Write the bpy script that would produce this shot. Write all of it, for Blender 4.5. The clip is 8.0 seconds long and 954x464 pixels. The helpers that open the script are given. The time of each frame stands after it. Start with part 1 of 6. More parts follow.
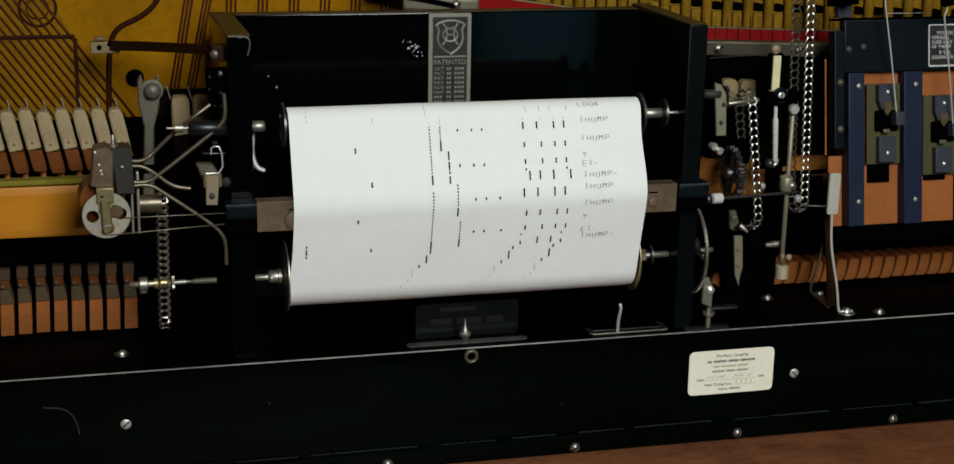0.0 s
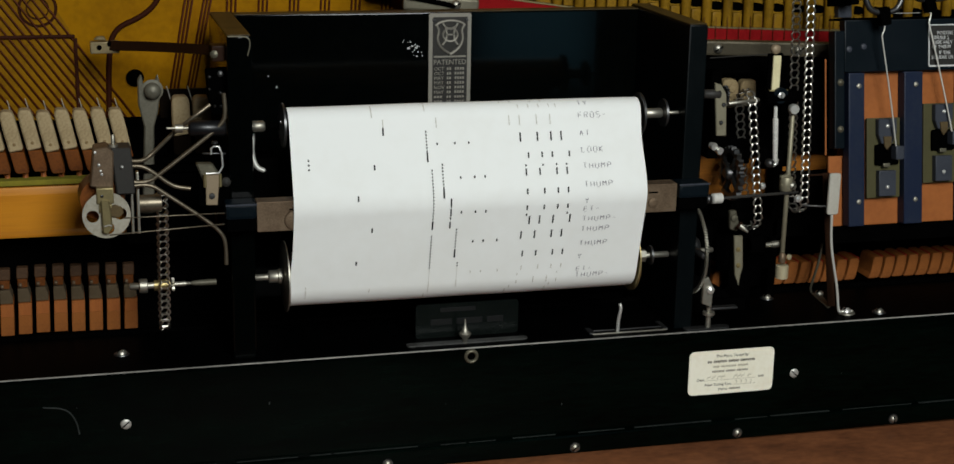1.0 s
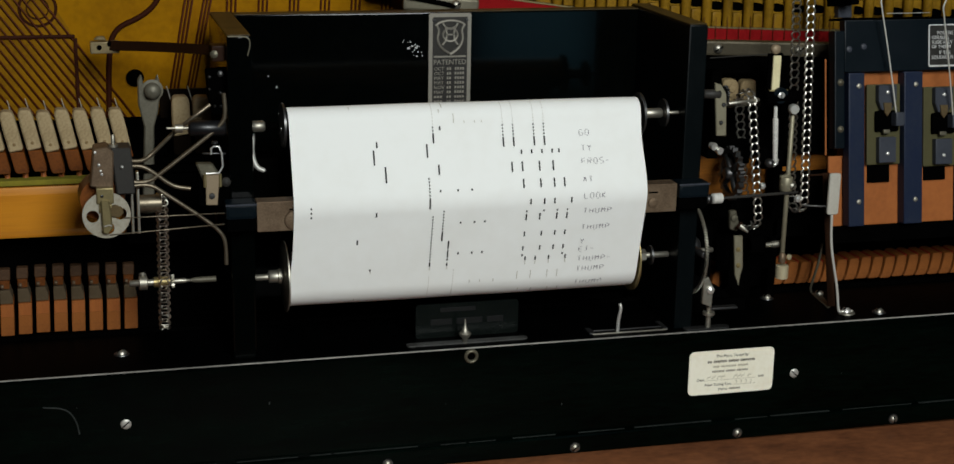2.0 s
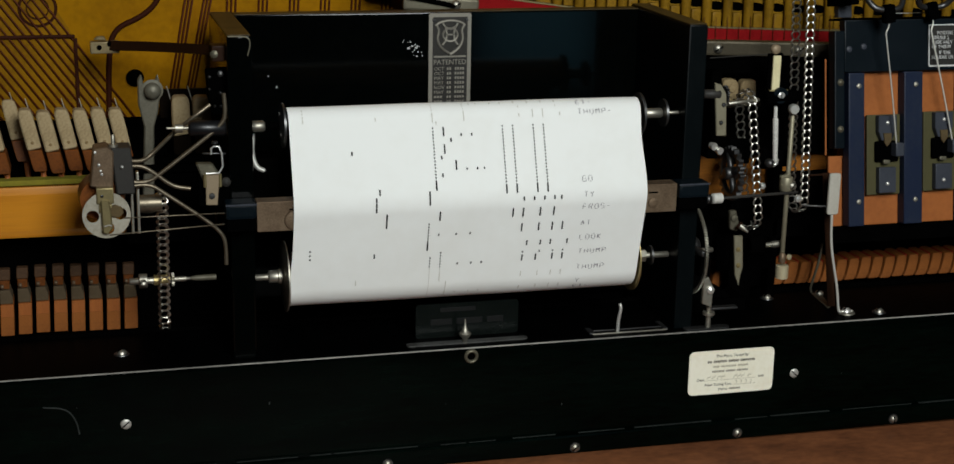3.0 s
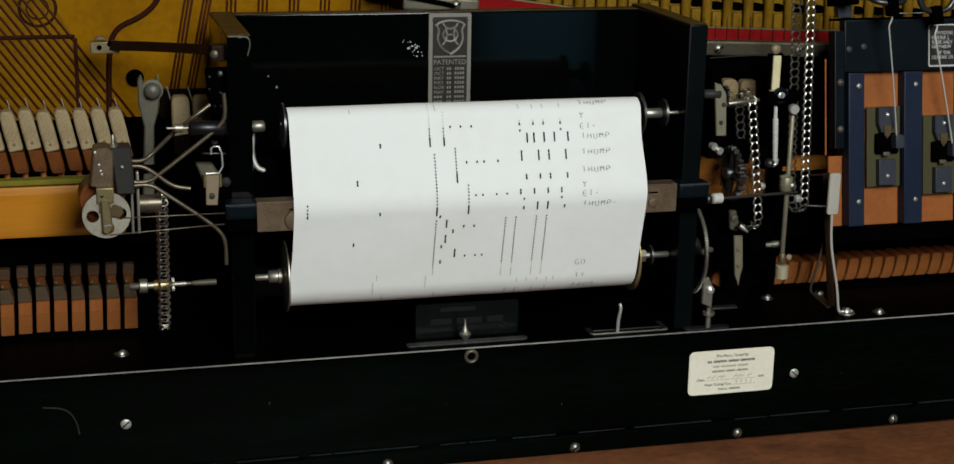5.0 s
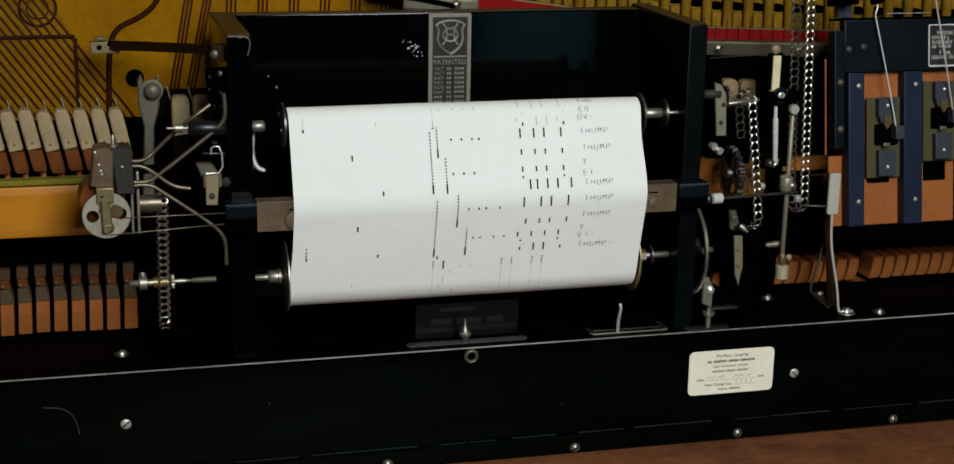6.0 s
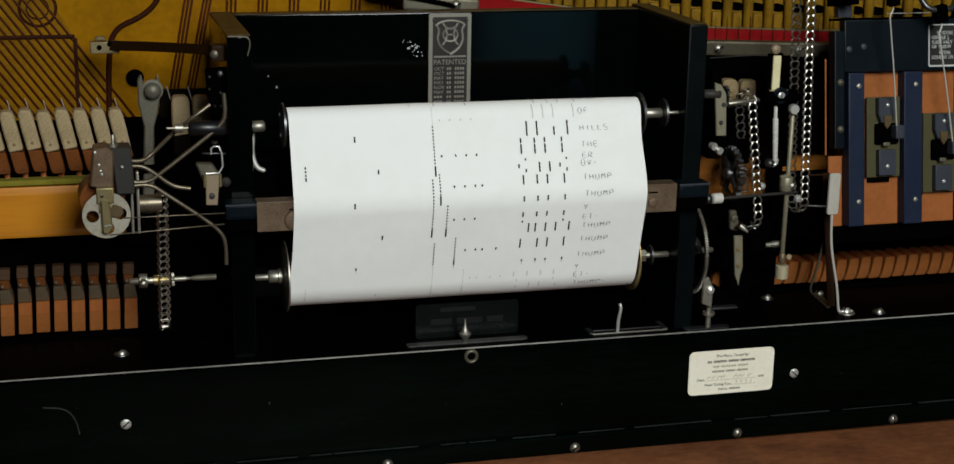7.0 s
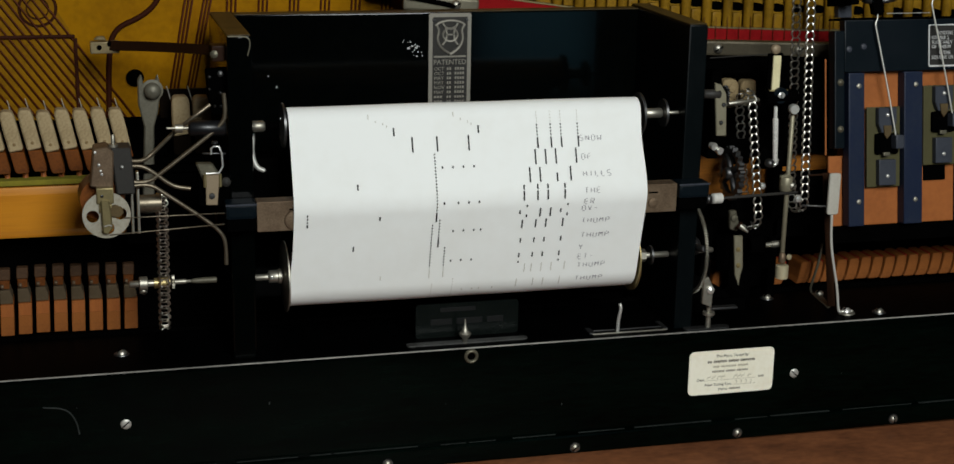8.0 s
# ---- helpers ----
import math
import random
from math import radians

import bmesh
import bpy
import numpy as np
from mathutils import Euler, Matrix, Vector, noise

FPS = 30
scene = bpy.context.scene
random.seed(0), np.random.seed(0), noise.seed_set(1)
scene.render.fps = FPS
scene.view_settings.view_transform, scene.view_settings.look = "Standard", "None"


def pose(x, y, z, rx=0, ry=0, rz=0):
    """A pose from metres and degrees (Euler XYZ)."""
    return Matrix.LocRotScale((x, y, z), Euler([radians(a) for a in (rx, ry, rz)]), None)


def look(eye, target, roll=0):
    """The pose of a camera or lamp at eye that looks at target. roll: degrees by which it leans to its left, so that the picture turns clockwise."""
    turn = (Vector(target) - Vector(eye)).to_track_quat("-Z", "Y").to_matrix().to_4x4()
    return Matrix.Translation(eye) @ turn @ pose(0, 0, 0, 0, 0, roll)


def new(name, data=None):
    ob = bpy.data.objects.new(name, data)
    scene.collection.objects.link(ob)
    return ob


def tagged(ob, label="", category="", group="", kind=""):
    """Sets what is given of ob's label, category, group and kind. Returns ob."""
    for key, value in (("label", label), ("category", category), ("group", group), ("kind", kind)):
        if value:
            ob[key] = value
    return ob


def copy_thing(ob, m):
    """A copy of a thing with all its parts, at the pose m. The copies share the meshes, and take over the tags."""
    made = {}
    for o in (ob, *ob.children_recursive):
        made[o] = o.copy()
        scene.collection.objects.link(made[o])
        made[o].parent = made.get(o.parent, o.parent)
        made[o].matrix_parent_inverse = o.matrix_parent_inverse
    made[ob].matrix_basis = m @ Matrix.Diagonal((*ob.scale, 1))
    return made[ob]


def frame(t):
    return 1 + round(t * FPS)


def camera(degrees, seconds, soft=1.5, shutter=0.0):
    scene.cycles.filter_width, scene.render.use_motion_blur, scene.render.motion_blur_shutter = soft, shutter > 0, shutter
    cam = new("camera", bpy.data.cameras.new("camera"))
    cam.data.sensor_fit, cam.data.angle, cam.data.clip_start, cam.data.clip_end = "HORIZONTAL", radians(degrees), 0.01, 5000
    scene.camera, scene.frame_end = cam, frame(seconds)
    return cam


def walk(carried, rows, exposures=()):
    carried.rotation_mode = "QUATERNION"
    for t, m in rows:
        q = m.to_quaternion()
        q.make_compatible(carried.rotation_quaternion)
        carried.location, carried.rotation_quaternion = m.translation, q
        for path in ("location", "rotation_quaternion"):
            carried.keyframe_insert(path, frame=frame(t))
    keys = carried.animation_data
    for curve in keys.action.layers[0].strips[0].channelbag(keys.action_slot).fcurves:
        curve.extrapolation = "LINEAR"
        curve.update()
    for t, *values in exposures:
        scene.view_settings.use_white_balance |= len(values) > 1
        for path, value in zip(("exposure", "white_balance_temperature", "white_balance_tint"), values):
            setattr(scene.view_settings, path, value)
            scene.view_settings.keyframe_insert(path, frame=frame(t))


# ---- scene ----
# ---- camera ----
EYE = (-0.3095, -1.1477, 0.2999)
FORWARD = (0.25222, 0.93115, -0.26332)
VIEW = look(EYE, [e + f for e, f in zip(EYE, FORWARD)], 1.09)
cam = camera(33.89, 8.0)
walk(cam, [(0.0, VIEW), (8.0, VIEW)], exposures=[(0.0, 0.0), (8.0, 0.0)])

# ---- light ----
world = bpy.data.worlds.new("room_air")
scene.world = world
world.use_nodes = True
world.node_tree.nodes["Background"].inputs["Color"].default_value = (0.9, 0.95, 1.0, 1)
world.node_tree.nodes["Background"].inputs["Strength"].default_value = 0.05


def area_lamp(name, eye, target, size, power, color):
    data = bpy.data.lights.new(name, "AREA")
    data.shape, data.size, data.energy, data.color = "DISK", size, power, color
    ob = new(name, data)
    ob.matrix_world = look(eye, target)
    return ob


area_lamp("pendant_light", (0.10, -1.75, 0.95), (0.05, 0.0, 0.0), 0.80, 38.5, (0.955, 1.0, 0.985))

# ---- materials ----
def material(name, base, rough=0.5, metal=0.0, other=None, mix=0.35, scale=40.0, bump=0.05, spec=0.2, stretch=(1, 1, 1), coat=0.0, spread=0.12):
    """Two colours mixed by coarse and fine noise, with rough and bump variation of the same size."""
    m = bpy.data.materials.new(name)
    m.use_nodes = True
    n, l = m.node_tree.nodes, m.node_tree.links
    b = n["Principled BSDF"]
    other = other or [c * 0.6 for c in base]
    tex = n.new("ShaderNodeTexCoord")
    mp = n.new("ShaderNodeMapping")
    mp.inputs["Scale"].default_value = stretch
    l.new(tex.outputs["Object"], mp.inputs["Vector"])
    coarse, fine = n.new("ShaderNodeTexNoise"), n.new("ShaderNodeTexNoise")
    coarse.inputs["Scale"].default_value, fine.inputs["Scale"].default_value = scale, scale * 9
    coarse.inputs["Detail"].default_value = fine.inputs["Detail"].default_value = 5
    for t in (coarse, fine):
        l.new(mp.outputs["Vector"], t.inputs["Vector"])
    add = n.new("ShaderNodeMath")
    add.operation = "MULTIPLY_ADD"
    add.inputs[1].default_value = 0.4
    l.new(fine.outputs["Fac"], add.inputs[0])
    half = n.new("ShaderNodeMath")
    half.operation = "MULTIPLY"
    half.inputs[1].default_value = 0.6
    l.new(coarse.outputs["Fac"], half.inputs[0])
    l.new(half.outputs[0], add.inputs[2])
    ramp = n.new("ShaderNodeMapRange")
    ramp.inputs["From Min"].default_value, ramp.inputs["From Max"].default_value = 0.5 - 0.5 * mix * 0.3, 0.5 + 0.25
    ramp.inputs["To Max"].default_value = min(1.0, mix * 2)
    l.new(add.outputs[0], ramp.inputs["Value"])
    col = n.new("ShaderNodeMix")
    col.data_type = "RGBA"
    col.inputs[6].default_value, col.inputs[7].default_value = (*base, 1), (*other, 1)
    l.new(ramp.outputs["Result"], col.inputs[0])
    l.new(col.outputs[2], b.inputs["Base Color"])
    rr = n.new("ShaderNodeMapRange")
    rr.inputs["To Min"].default_value, rr.inputs["To Max"].default_value = max(0.03, rough - spread), min(1, rough + spread)
    l.new(add.outputs[0], rr.inputs["Value"])
    l.new(rr.outputs["Result"], b.inputs["Roughness"])
    b.inputs["Metallic"].default_value = metal
    b.inputs["Specular IOR Level"].default_value = spec
    b.inputs["Coat Weight"].default_value = coat
    if bump:
        bp = n.new("ShaderNodeBump")
        bp.inputs["Strength"].default_value, bp.inputs["Distance"].default_value = bump, 0.001
        l.new(add.outputs[0], bp.inputs["Height"])
        l.new(bp.outputs["Normal"], b.inputs["Normal"])
    return m


M = dict(
    lacquer=material("black_lacquer", (0.0006, 0.0009, 0.0008), 0.10, other=(0.0013, 0.0018, 0.0016), scale=14, bump=0.008, spec=0.16, spread=0.04),
    # Old lacquer; its green streaks paint in a reflection of the room.
    panel_lacquer=material("green_reflection_lacquer", (0.0002, 0.0007, 0.0004), 0.18, other=(0.0008, 0.0034, 0.0021), mix=0.6, scale=16, bump=0.012, spec=0.05, spread=0.06, stretch=(0.35, 1, 2.2)),
    # Black whose blue tint paints in the sheen reflected by the right wall.
    box_sheen_black=material("blue_sheen_black", (0.0008, 0.0019, 0.0023), 0.4, other=(0.0014, 0.0030, 0.0034), scale=30, bump=0.1, spec=0.10),
    rubber=material("black_rubber", (0.005, 0.005, 0.006), 0.35, other=(0.008, 0.008, 0.008), bump=0.03, spec=0.4),
    grime_bar=material("grimy_nickel_bar", (0.085, 0.072, 0.048), 0.45, 0.5, other=(0.040, 0.033, 0.022), scale=50, bump=0.1),
    olive_brass=material("dull_olive_brass", (0.25, 0.205, 0.10), 0.45, 0.7, other=(0.12, 0.09, 0.045), scale=80, bump=0.08),
    shaded_cap_wood=material("shaded_grey_brown_wood", (0.072, 0.036, 0.017), 0.6, mix=0.5, other=(0.032, 0.018, 0.010), scale=60, bump=0.1),
    dark_link=material("dark_chain_steel", (0.52, 0.49, 0.43), 0.30, 1.0, other=(0.12, 0.10, 0.08), spread=0.08, scale=90, bump=0.05),
    shelf_black=material("dusty_black_shelf", (0.0004, 0.0005, 0.0005), 0.5, other=(0.0011, 0.0012, 0.0011), scale=30, bump=0.05, spec=0.015),
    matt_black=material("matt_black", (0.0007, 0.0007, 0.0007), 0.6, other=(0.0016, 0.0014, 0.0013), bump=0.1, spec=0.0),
    navy=material("navy_paint", (0.0018, 0.0045, 0.0068), 0.4, other=(0.003, 0.006, 0.009), scale=30, bump=0.12, spec=0.12),
    blue=material("blue_paint", (0.009, 0.0145, 0.034), 0.45, mix=0.5, other=(0.016, 0.022, 0.036), scale=30, bump=0.15, spec=0.15),
    clamp_tan=material("tarnished_tan_metal", (0.21, 0.165, 0.085), 0.5, 0.3, mix=0.6, other=(0.085, 0.055, 0.025), scale=70, bump=0.15),
    steel_grey=material("brushed_grey_lever", (0.135, 0.125, 0.095), 0.5, 0.4, mix=0.5, other=(0.075, 0.066, 0.045), scale=60, bump=0.12),
    slate=material("slate_paint", (0.038, 0.042, 0.053), 0.45, other=(0.018, 0.022, 0.031), scale=60, bump=0.1, spec=0.2),
    worn=material("worn_edge", (0.34, 0.33, 0.30), 0.4, other=(0.015, 0.016, 0.015), mix=0.6, scale=16, bump=0.1, stretch=(0.5, 1, 1)),
    brown_top=material("worn_brown_top", (0.045, 0.030, 0.010), 0.45, other=(0.018, 0.012, 0.006), scale=50, bump=0.1),
    gold=material("gold_bronze_paint", (0.27, 0.120, 0.0012), 0.5, mix=0.45, other=(0.14, 0.055, 0.0008), scale=18, bump=0.15, spec=0.03),
    gold_field=material("dull_gold_field", (0.215, 0.100, 0.0030), 0.55, mix=0.5, other=(0.095, 0.045, 0.003), scale=30, bump=0.2, spec=0.03),
    gold_old=material("dull_old_gold_paint", (0.215, 0.114, 0.008), 0.5, mix=0.5, other=(0.085, 0.044, 0.004), scale=40, bump=0.2, spec=0.08),
    gold_dark=material("gold_grime", (0.032, 0.008, 0.003), 0.6, other=(0.013, 0.004, 0.002), scale=40, bump=0.1, spec=0.05),
    string=material("copper_string", (0.065, 0.013, 0.004), 0.5, 0.0, scale=200, bump=0.05, spec=0.1),
    steel=material("dull_nickel", (0.40, 0.38, 0.32), 0.45, 0.9, other=(0.17, 0.145, 0.10), scale=90, bump=0.08),
    wire=material("bright_wire", (0.75, 0.73, 0.66), 0.35, 0.5, other=(0.5, 0.47, 0.4), scale=90, bump=0.03),
    link_pin=material("bright_chain_pin", (0.10, 0.09, 0.08), 0.35, 1.0, other=(0.06, 0.05, 0.04), scale=90, bump=0.03),
    link=material("chain_nickel", (0.50, 0.48, 0.43), 0.40, 1.0, other=(0.14, 0.12, 0.10), spread=0.08, scale=90, bump=0.05),
    polished=material("polished_nickel", (0.84, 0.82, 0.76), 0.28, 0.35, other=(0.62, 0.59, 0.52), scale=90, bump=0.03, spread=0.05),
    chrome=material("bright_nickel", (0.66, 0.65, 0.61), 0.3, 0.65, other=(0.36, 0.34, 0.29), scale=90, bump=0.04),
    dark_steel=material("dark_steel", (0.10, 0.10, 0.10), 0.4, 0.9, other=(0.04, 0.035, 0.03), scale=90, bump=0.08),
    brass=material("aged_brass", (0.42, 0.33, 0.15), 0.42, 0.85, other=(0.20, 0.15, 0.07), scale=80, bump=0.08),
    grease_brass=material("greasy_brown_brass", (0.13, 0.092, 0.045), 0.4, 0.4, mix=0.5, other=(0.06, 0.038, 0.018), scale=80, bump=0.1),
    brown_brass=material("tarnished_brass", (0.175, 0.122, 0.078), 0.5, 0.5, mix=0.6, other=(0.062, 0.038, 0.022), scale=80, bump=0.1),
    cast=material("grey_cast_metal", (0.14, 0.128, 0.092), 0.5, 0.6, other=(0.075, 0.066, 0.046), scale=70, bump=0.15),
    felt=material("hammer_felt", (0.36, 0.275, 0.155), 0.95, mix=0.55, other=(0.17, 0.115, 0.055), scale=55, bump=0.5, spec=0.1),
    post_felt=material("stained_felt", (0.20, 0.135, 0.065), 0.95, other=(0.13, 0.08, 0.035), scale=200, bump=0.3, spec=0.05),
    grey_felt=material("grey_felt", (0.074, 0.052, 0.030), 0.95, other=(0.11, 0.080, 0.050), scale=90, bump=0.5, spec=0.1),
    green_felt=material("green_felt", (0.20, 0.17, 0.02), 0.95, other=(0.10, 0.09, 0.02), scale=140, bump=0.6, spec=0.1),
    red_felt=material("red_felt", (0.22, 0.005, 0.006), 0.9, other=(0.10, 0.002, 0.003), scale=60, bump=0.5, spec=0.1),
    wood=material("orange_maple", (0.52, 0.20, 0.016), 0.3, other=(0.34, 0.11, 0.008), scale=12, bump=0.03, stretch=(0.35, 3, 7), coat=0.4),
    action_wood=material("action_wood", (0.31, 0.095, 0.022), 0.5, other=(0.18, 0.052, 0.012), scale=60, bump=0.1, stretch=(3, 3, 0.5)),
    shaded_rail_wood=material("shaded_brown_rail", (0.27, 0.098, 0.014), 0.4, mix=0.5, other=(0.13, 0.042, 0.007), scale=30, bump=0.05, stretch=(0.4, 2, 4)),
    dark_wood=material("brown_wood", (0.14, 0.042, 0.008), 0.4, mix=0.5, other=(0.035, 0.010, 0.003), scale=45, bump=0.1),
    mahogany=material("mahogany", (0.23, 0.084, 0.034), 0.45, other=(0.05, 0.018, 0.010), mix=0.7, scale=13, bump=0.16, stretch=(0.9, 1.6, 2)),
    motor_wood=material("motor_board", (0.32, 0.100, 0.024), 0.55, mix=0.5, other=(0.21, 0.062, 0.014), scale=22, bump=0.05),
    olive=material("olive_strip", (0.062, 0.056, 0.022), 0.6, other=(0.045, 0.04, 0.018), scale=80, bump=0.1),
    paper=material("roll_paper", (0.81, 0.815, 0.79), 0.75, other=(0.76, 0.755, 0.715), mix=0.4, scale=9, bump=0.06, spec=0.2),
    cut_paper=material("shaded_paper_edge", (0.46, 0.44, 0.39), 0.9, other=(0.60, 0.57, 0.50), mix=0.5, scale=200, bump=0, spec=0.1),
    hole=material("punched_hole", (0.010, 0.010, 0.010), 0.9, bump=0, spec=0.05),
    ink=material("stencil_ink", (0.21, 0.20, 0.22), 0.9, other=(0.5, 0.48, 0.48), mix=0.5, scale=300, bump=0, spec=0.1),
    card=material("cream_card", (0.82, 0.785, 0.65), 0.65, other=(0.70, 0.63, 0.46), scale=30, bump=0.03, spec=0.2),
    print_ink=material("print_ink", (0.10, 0.09, 0.07), 0.8, bump=0),
    grey_ink=material("grey_print", (0.25, 0.23, 0.18), 0.8, bump=0),
    pale_ink=material("pale_print", (0.45, 0.41, 0.31), 0.8, bump=0),
    bone=material("bone_strip", (0.66, 0.60, 0.36), 0.5, other=(0.45, 0.38, 0.2), scale=70, bump=0.1),
    alu=material("dull_aluminium", (0.50, 0.49, 0.45), 0.5, 0.6, other=(0.36, 0.34, 0.3), scale=70, bump=0.08),
    cream=material("cream_disc", (0.36, 0.335, 0.27), 0.5, 0.2, mix=0.5, other=(0.20, 0.17, 0.12), scale=60, bump=0.08),
    plate_dark=material("plate_dark_field", (0.035, 0.033, 0.03), 0.5, 0.5, scale=120, bump=0.1),
    plate_light=material("plate_silver", (0.24, 0.225, 0.19), 0.5, 0.6, other=(0.2, 0.18, 0.15), scale=120, bump=0.1),
    white_print=material("white_print", (0.6, 0.6, 0.58), 0.6, other=(0.35, 0.35, 0.35), scale=200, bump=0),
    grime_iron=material("rusty_black_iron", (0.018, 0.007, 0.003), 0.5, other=(0.008, 0.004, 0.002), scale=40, bump=0.1, spec=0.08),
    lever_brass=material("dull_lever_brass", (0.27, 0.245, 0.17), 0.5, 0.5, other=(0.15, 0.13, 0.085), scale=80, bump=0.08),
    tube=material("brown_nickel_tube", (0.19, 0.16, 0.115), 0.42, 0.8, mix=0.5, other=(0.085, 0.065, 0.043), scale=60, bump=0.08),
    block_grey=material("dark_grey_block", (0.030, 0.028, 0.025), 0.5, other=(0.018, 0.016, 0.014), scale=70, bump=0.1, spec=0.2),
    tan=material("tan_tongue", (0.26, 0.20, 0.13), 0.5, 0.2, other=(0.18, 0.13, 0.08), scale=70, bump=0.08),
    umber=material("shaded_umber_wood", (0.006, 0.0035, 0.0018), 0.5, other=(0.003, 0.002, 0.0015), scale=40, bump=0.1, spec=0.02),
    pale_metal=material("pale_plated_metal", (0.55, 0.52, 0.45), 0.45, 0.3, other=(0.40, 0.37, 0.30), scale=50, bump=0.06),
    weight_brass=material("polished_weight_brass", (0.80, 0.70, 0.46), 0.34, 0.6, other=(0.48, 0.40, 0.23), scale=50, bump=0.05, stretch=(6, 6, 0.4)),
    scuff=material("dusty_scuff", (0.020, 0.024, 0.022), 0.7, other=(0.004, 0.005, 0.0045), mix=0.6, scale=40, bump=0.05),
    plaster=material("room_plaster", (0.025, 0.025, 0.025), 0.9, scale=4, bump=0.1),
    floorboard=material("room_floor_wood", (0.005, 0.006, 0.0055), 0.6, scale=6, bump=0.1),
)

M["tan_wood"] = material("worn_tan_wood", (0.25, 0.185, 0.095), 0.7, mix=0.55, other=(0.12, 0.078, 0.036), scale=60, bump=0.15)

# ---- building helpers ----
PLACE = {}


def thing(name, at, label, category, group="", kind="", turn=(0, 0, 0)):
    """An empty at the thing's base that carries its parts."""
    ob = new(name)
    ob.empty_display_size = 0.01
    PLACE[ob] = pose(*at, *turn)
    ob.matrix_world = PLACE[ob]
    return tagged(ob, label, category, group, kind)


def part(name, bm, mat, parent, label="", smooth=True, local=False):
    """One mesh under a thing or part; its geometry is given in the world unless local."""
    m = PLACE[parent]
    if not local:
        bm.transform(m.inverted())
    me = bpy.data.meshes.new(name)
    bm.normal_update()
    for e in bm.edges:
        e.smooth = e.calc_face_angle(0) < 0.87
    bm.to_mesh(me)
    bm.free()
    me.materials.append(M[mat])
    ob = new(name, me)
    ob.parent = parent
    PLACE[ob] = m
    return tagged(ob, label)


def solo(name, bm, mat, label, category, kind="", group=""):
    me = bpy.data.meshes.new(name)
    bm.normal_update()
    for e in bm.edges:
        e.smooth = e.calc_face_angle(0) < 0.87
    bm.to_mesh(me)
    bm.free()
    me.materials.append(M[mat])
    ob = new(name, me)
    PLACE[ob] = Matrix()
    return tagged(ob, label, category, group, kind)


def block(x0, x1, y0, y1, z0, z1, bevel=0.0, bm=None, turn=None):
    """A box between six planes, its edges rounded; turn: a matrix about its centre."""
    b = bmesh.new()
    bmesh.ops.create_cube(b, size=1)
    for v in b.verts:
        v.co = Vector((v.co.x * (x1 - x0), v.co.y * (y1 - y0), v.co.z * (z1 - z0)))
    if bevel:
        bmesh.ops.bevel(b, geom=b.edges[:], offset=bevel, segments=2, affect="EDGES", profile=0.6)
        big = sorted(b.faces, key=lambda f: -f.calc_area())[:6]
        for f in b.faces:
            f.smooth = f not in big
    if turn:
        b.transform(turn)
    b.transform(Matrix.Translation(((x0 + x1) / 2, (y0 + y1) / 2, (z0 + z1) / 2)))
    return join(bm, b)


def join(bm, b):
    if bm is None:
        return b
    me = bpy.data.meshes.new("scrap")
    b.to_mesh(me)
    b.free()
    bm.from_mesh(me)
    bpy.data.meshes.remove(me)
    return bm


def lathe(points, a, axis, segments=24, bm=None):
    """Turns (distance along, radius) pairs about the axis through a."""
    b = bmesh.new()
    q = Vector((0, 0, 1)).rotation_difference(Vector(axis).normalized()).to_matrix().to_4x4()
    rings = []
    for d, r in points:
        rings.append([b.verts.new((max(r, 1e-5) * math.cos(k * math.tau / segments), max(r, 1e-5) * math.sin(k * math.tau / segments), d)) for k in range(segments)])
    for r0, r1 in zip(rings, rings[1:]):
        for k in range(segments):
            b.faces.new((r0[k], r0[(k + 1) % segments], r1[(k + 1) % segments], r1[k])).smooth = True
    b.faces.new(rings[0][::-1])
    b.faces.new(rings[-1])
    b.transform(Matrix.Translation(a) @ q)
    return join(bm, b)


def rod(a, b_, r, bm=None, segments=14):
    d = Vector(b_) - Vector(a)
    L = d.length
    e = min(r * 0.3, L * 0.2)
    return lathe([(0, r - e), (e, r), (L - e, r), (L, r - e)], a, d, segments, bm)


def pipe(points, r, bm=None, segments=10, rounds=3):
    """A round bar bent along points, its corners rounded."""
    pts = [Vector(p) for p in points]
    for _ in range(rounds):
        out = [pts[0]]
        for p, q in zip(pts, pts[1:]):
            out += [p.lerp(q, 0.25), p.lerp(q, 0.75)]
        pts = out + [pts[-1]]
    b = bmesh.new()
    rings, side = [], None
    for i, p in enumerate(pts):
        t = (pts[min(i + 1, len(pts) - 1)] - pts[max(i - 1, 0)]).normalized()
        side = t.orthogonal().normalized() if side is None else (side - t * side.dot(t)).normalized()
        up = t.cross(side)
        rings.append([b.verts.new(p + r * (math.cos(k * math.tau / segments) * side + math.sin(k * math.tau / segments) * up)) for k in range(segments)])
    for r0, r1 in zip(rings, rings[1:]):
        for k in range(segments):
            b.faces.new((r0[k], r0[(k + 1) % segments], r1[(k + 1) % segments], r1[k])).smooth = True
    b.faces.new(rings[0][::-1])
    b.faces.new(rings[-1])
    return join(bm, b)


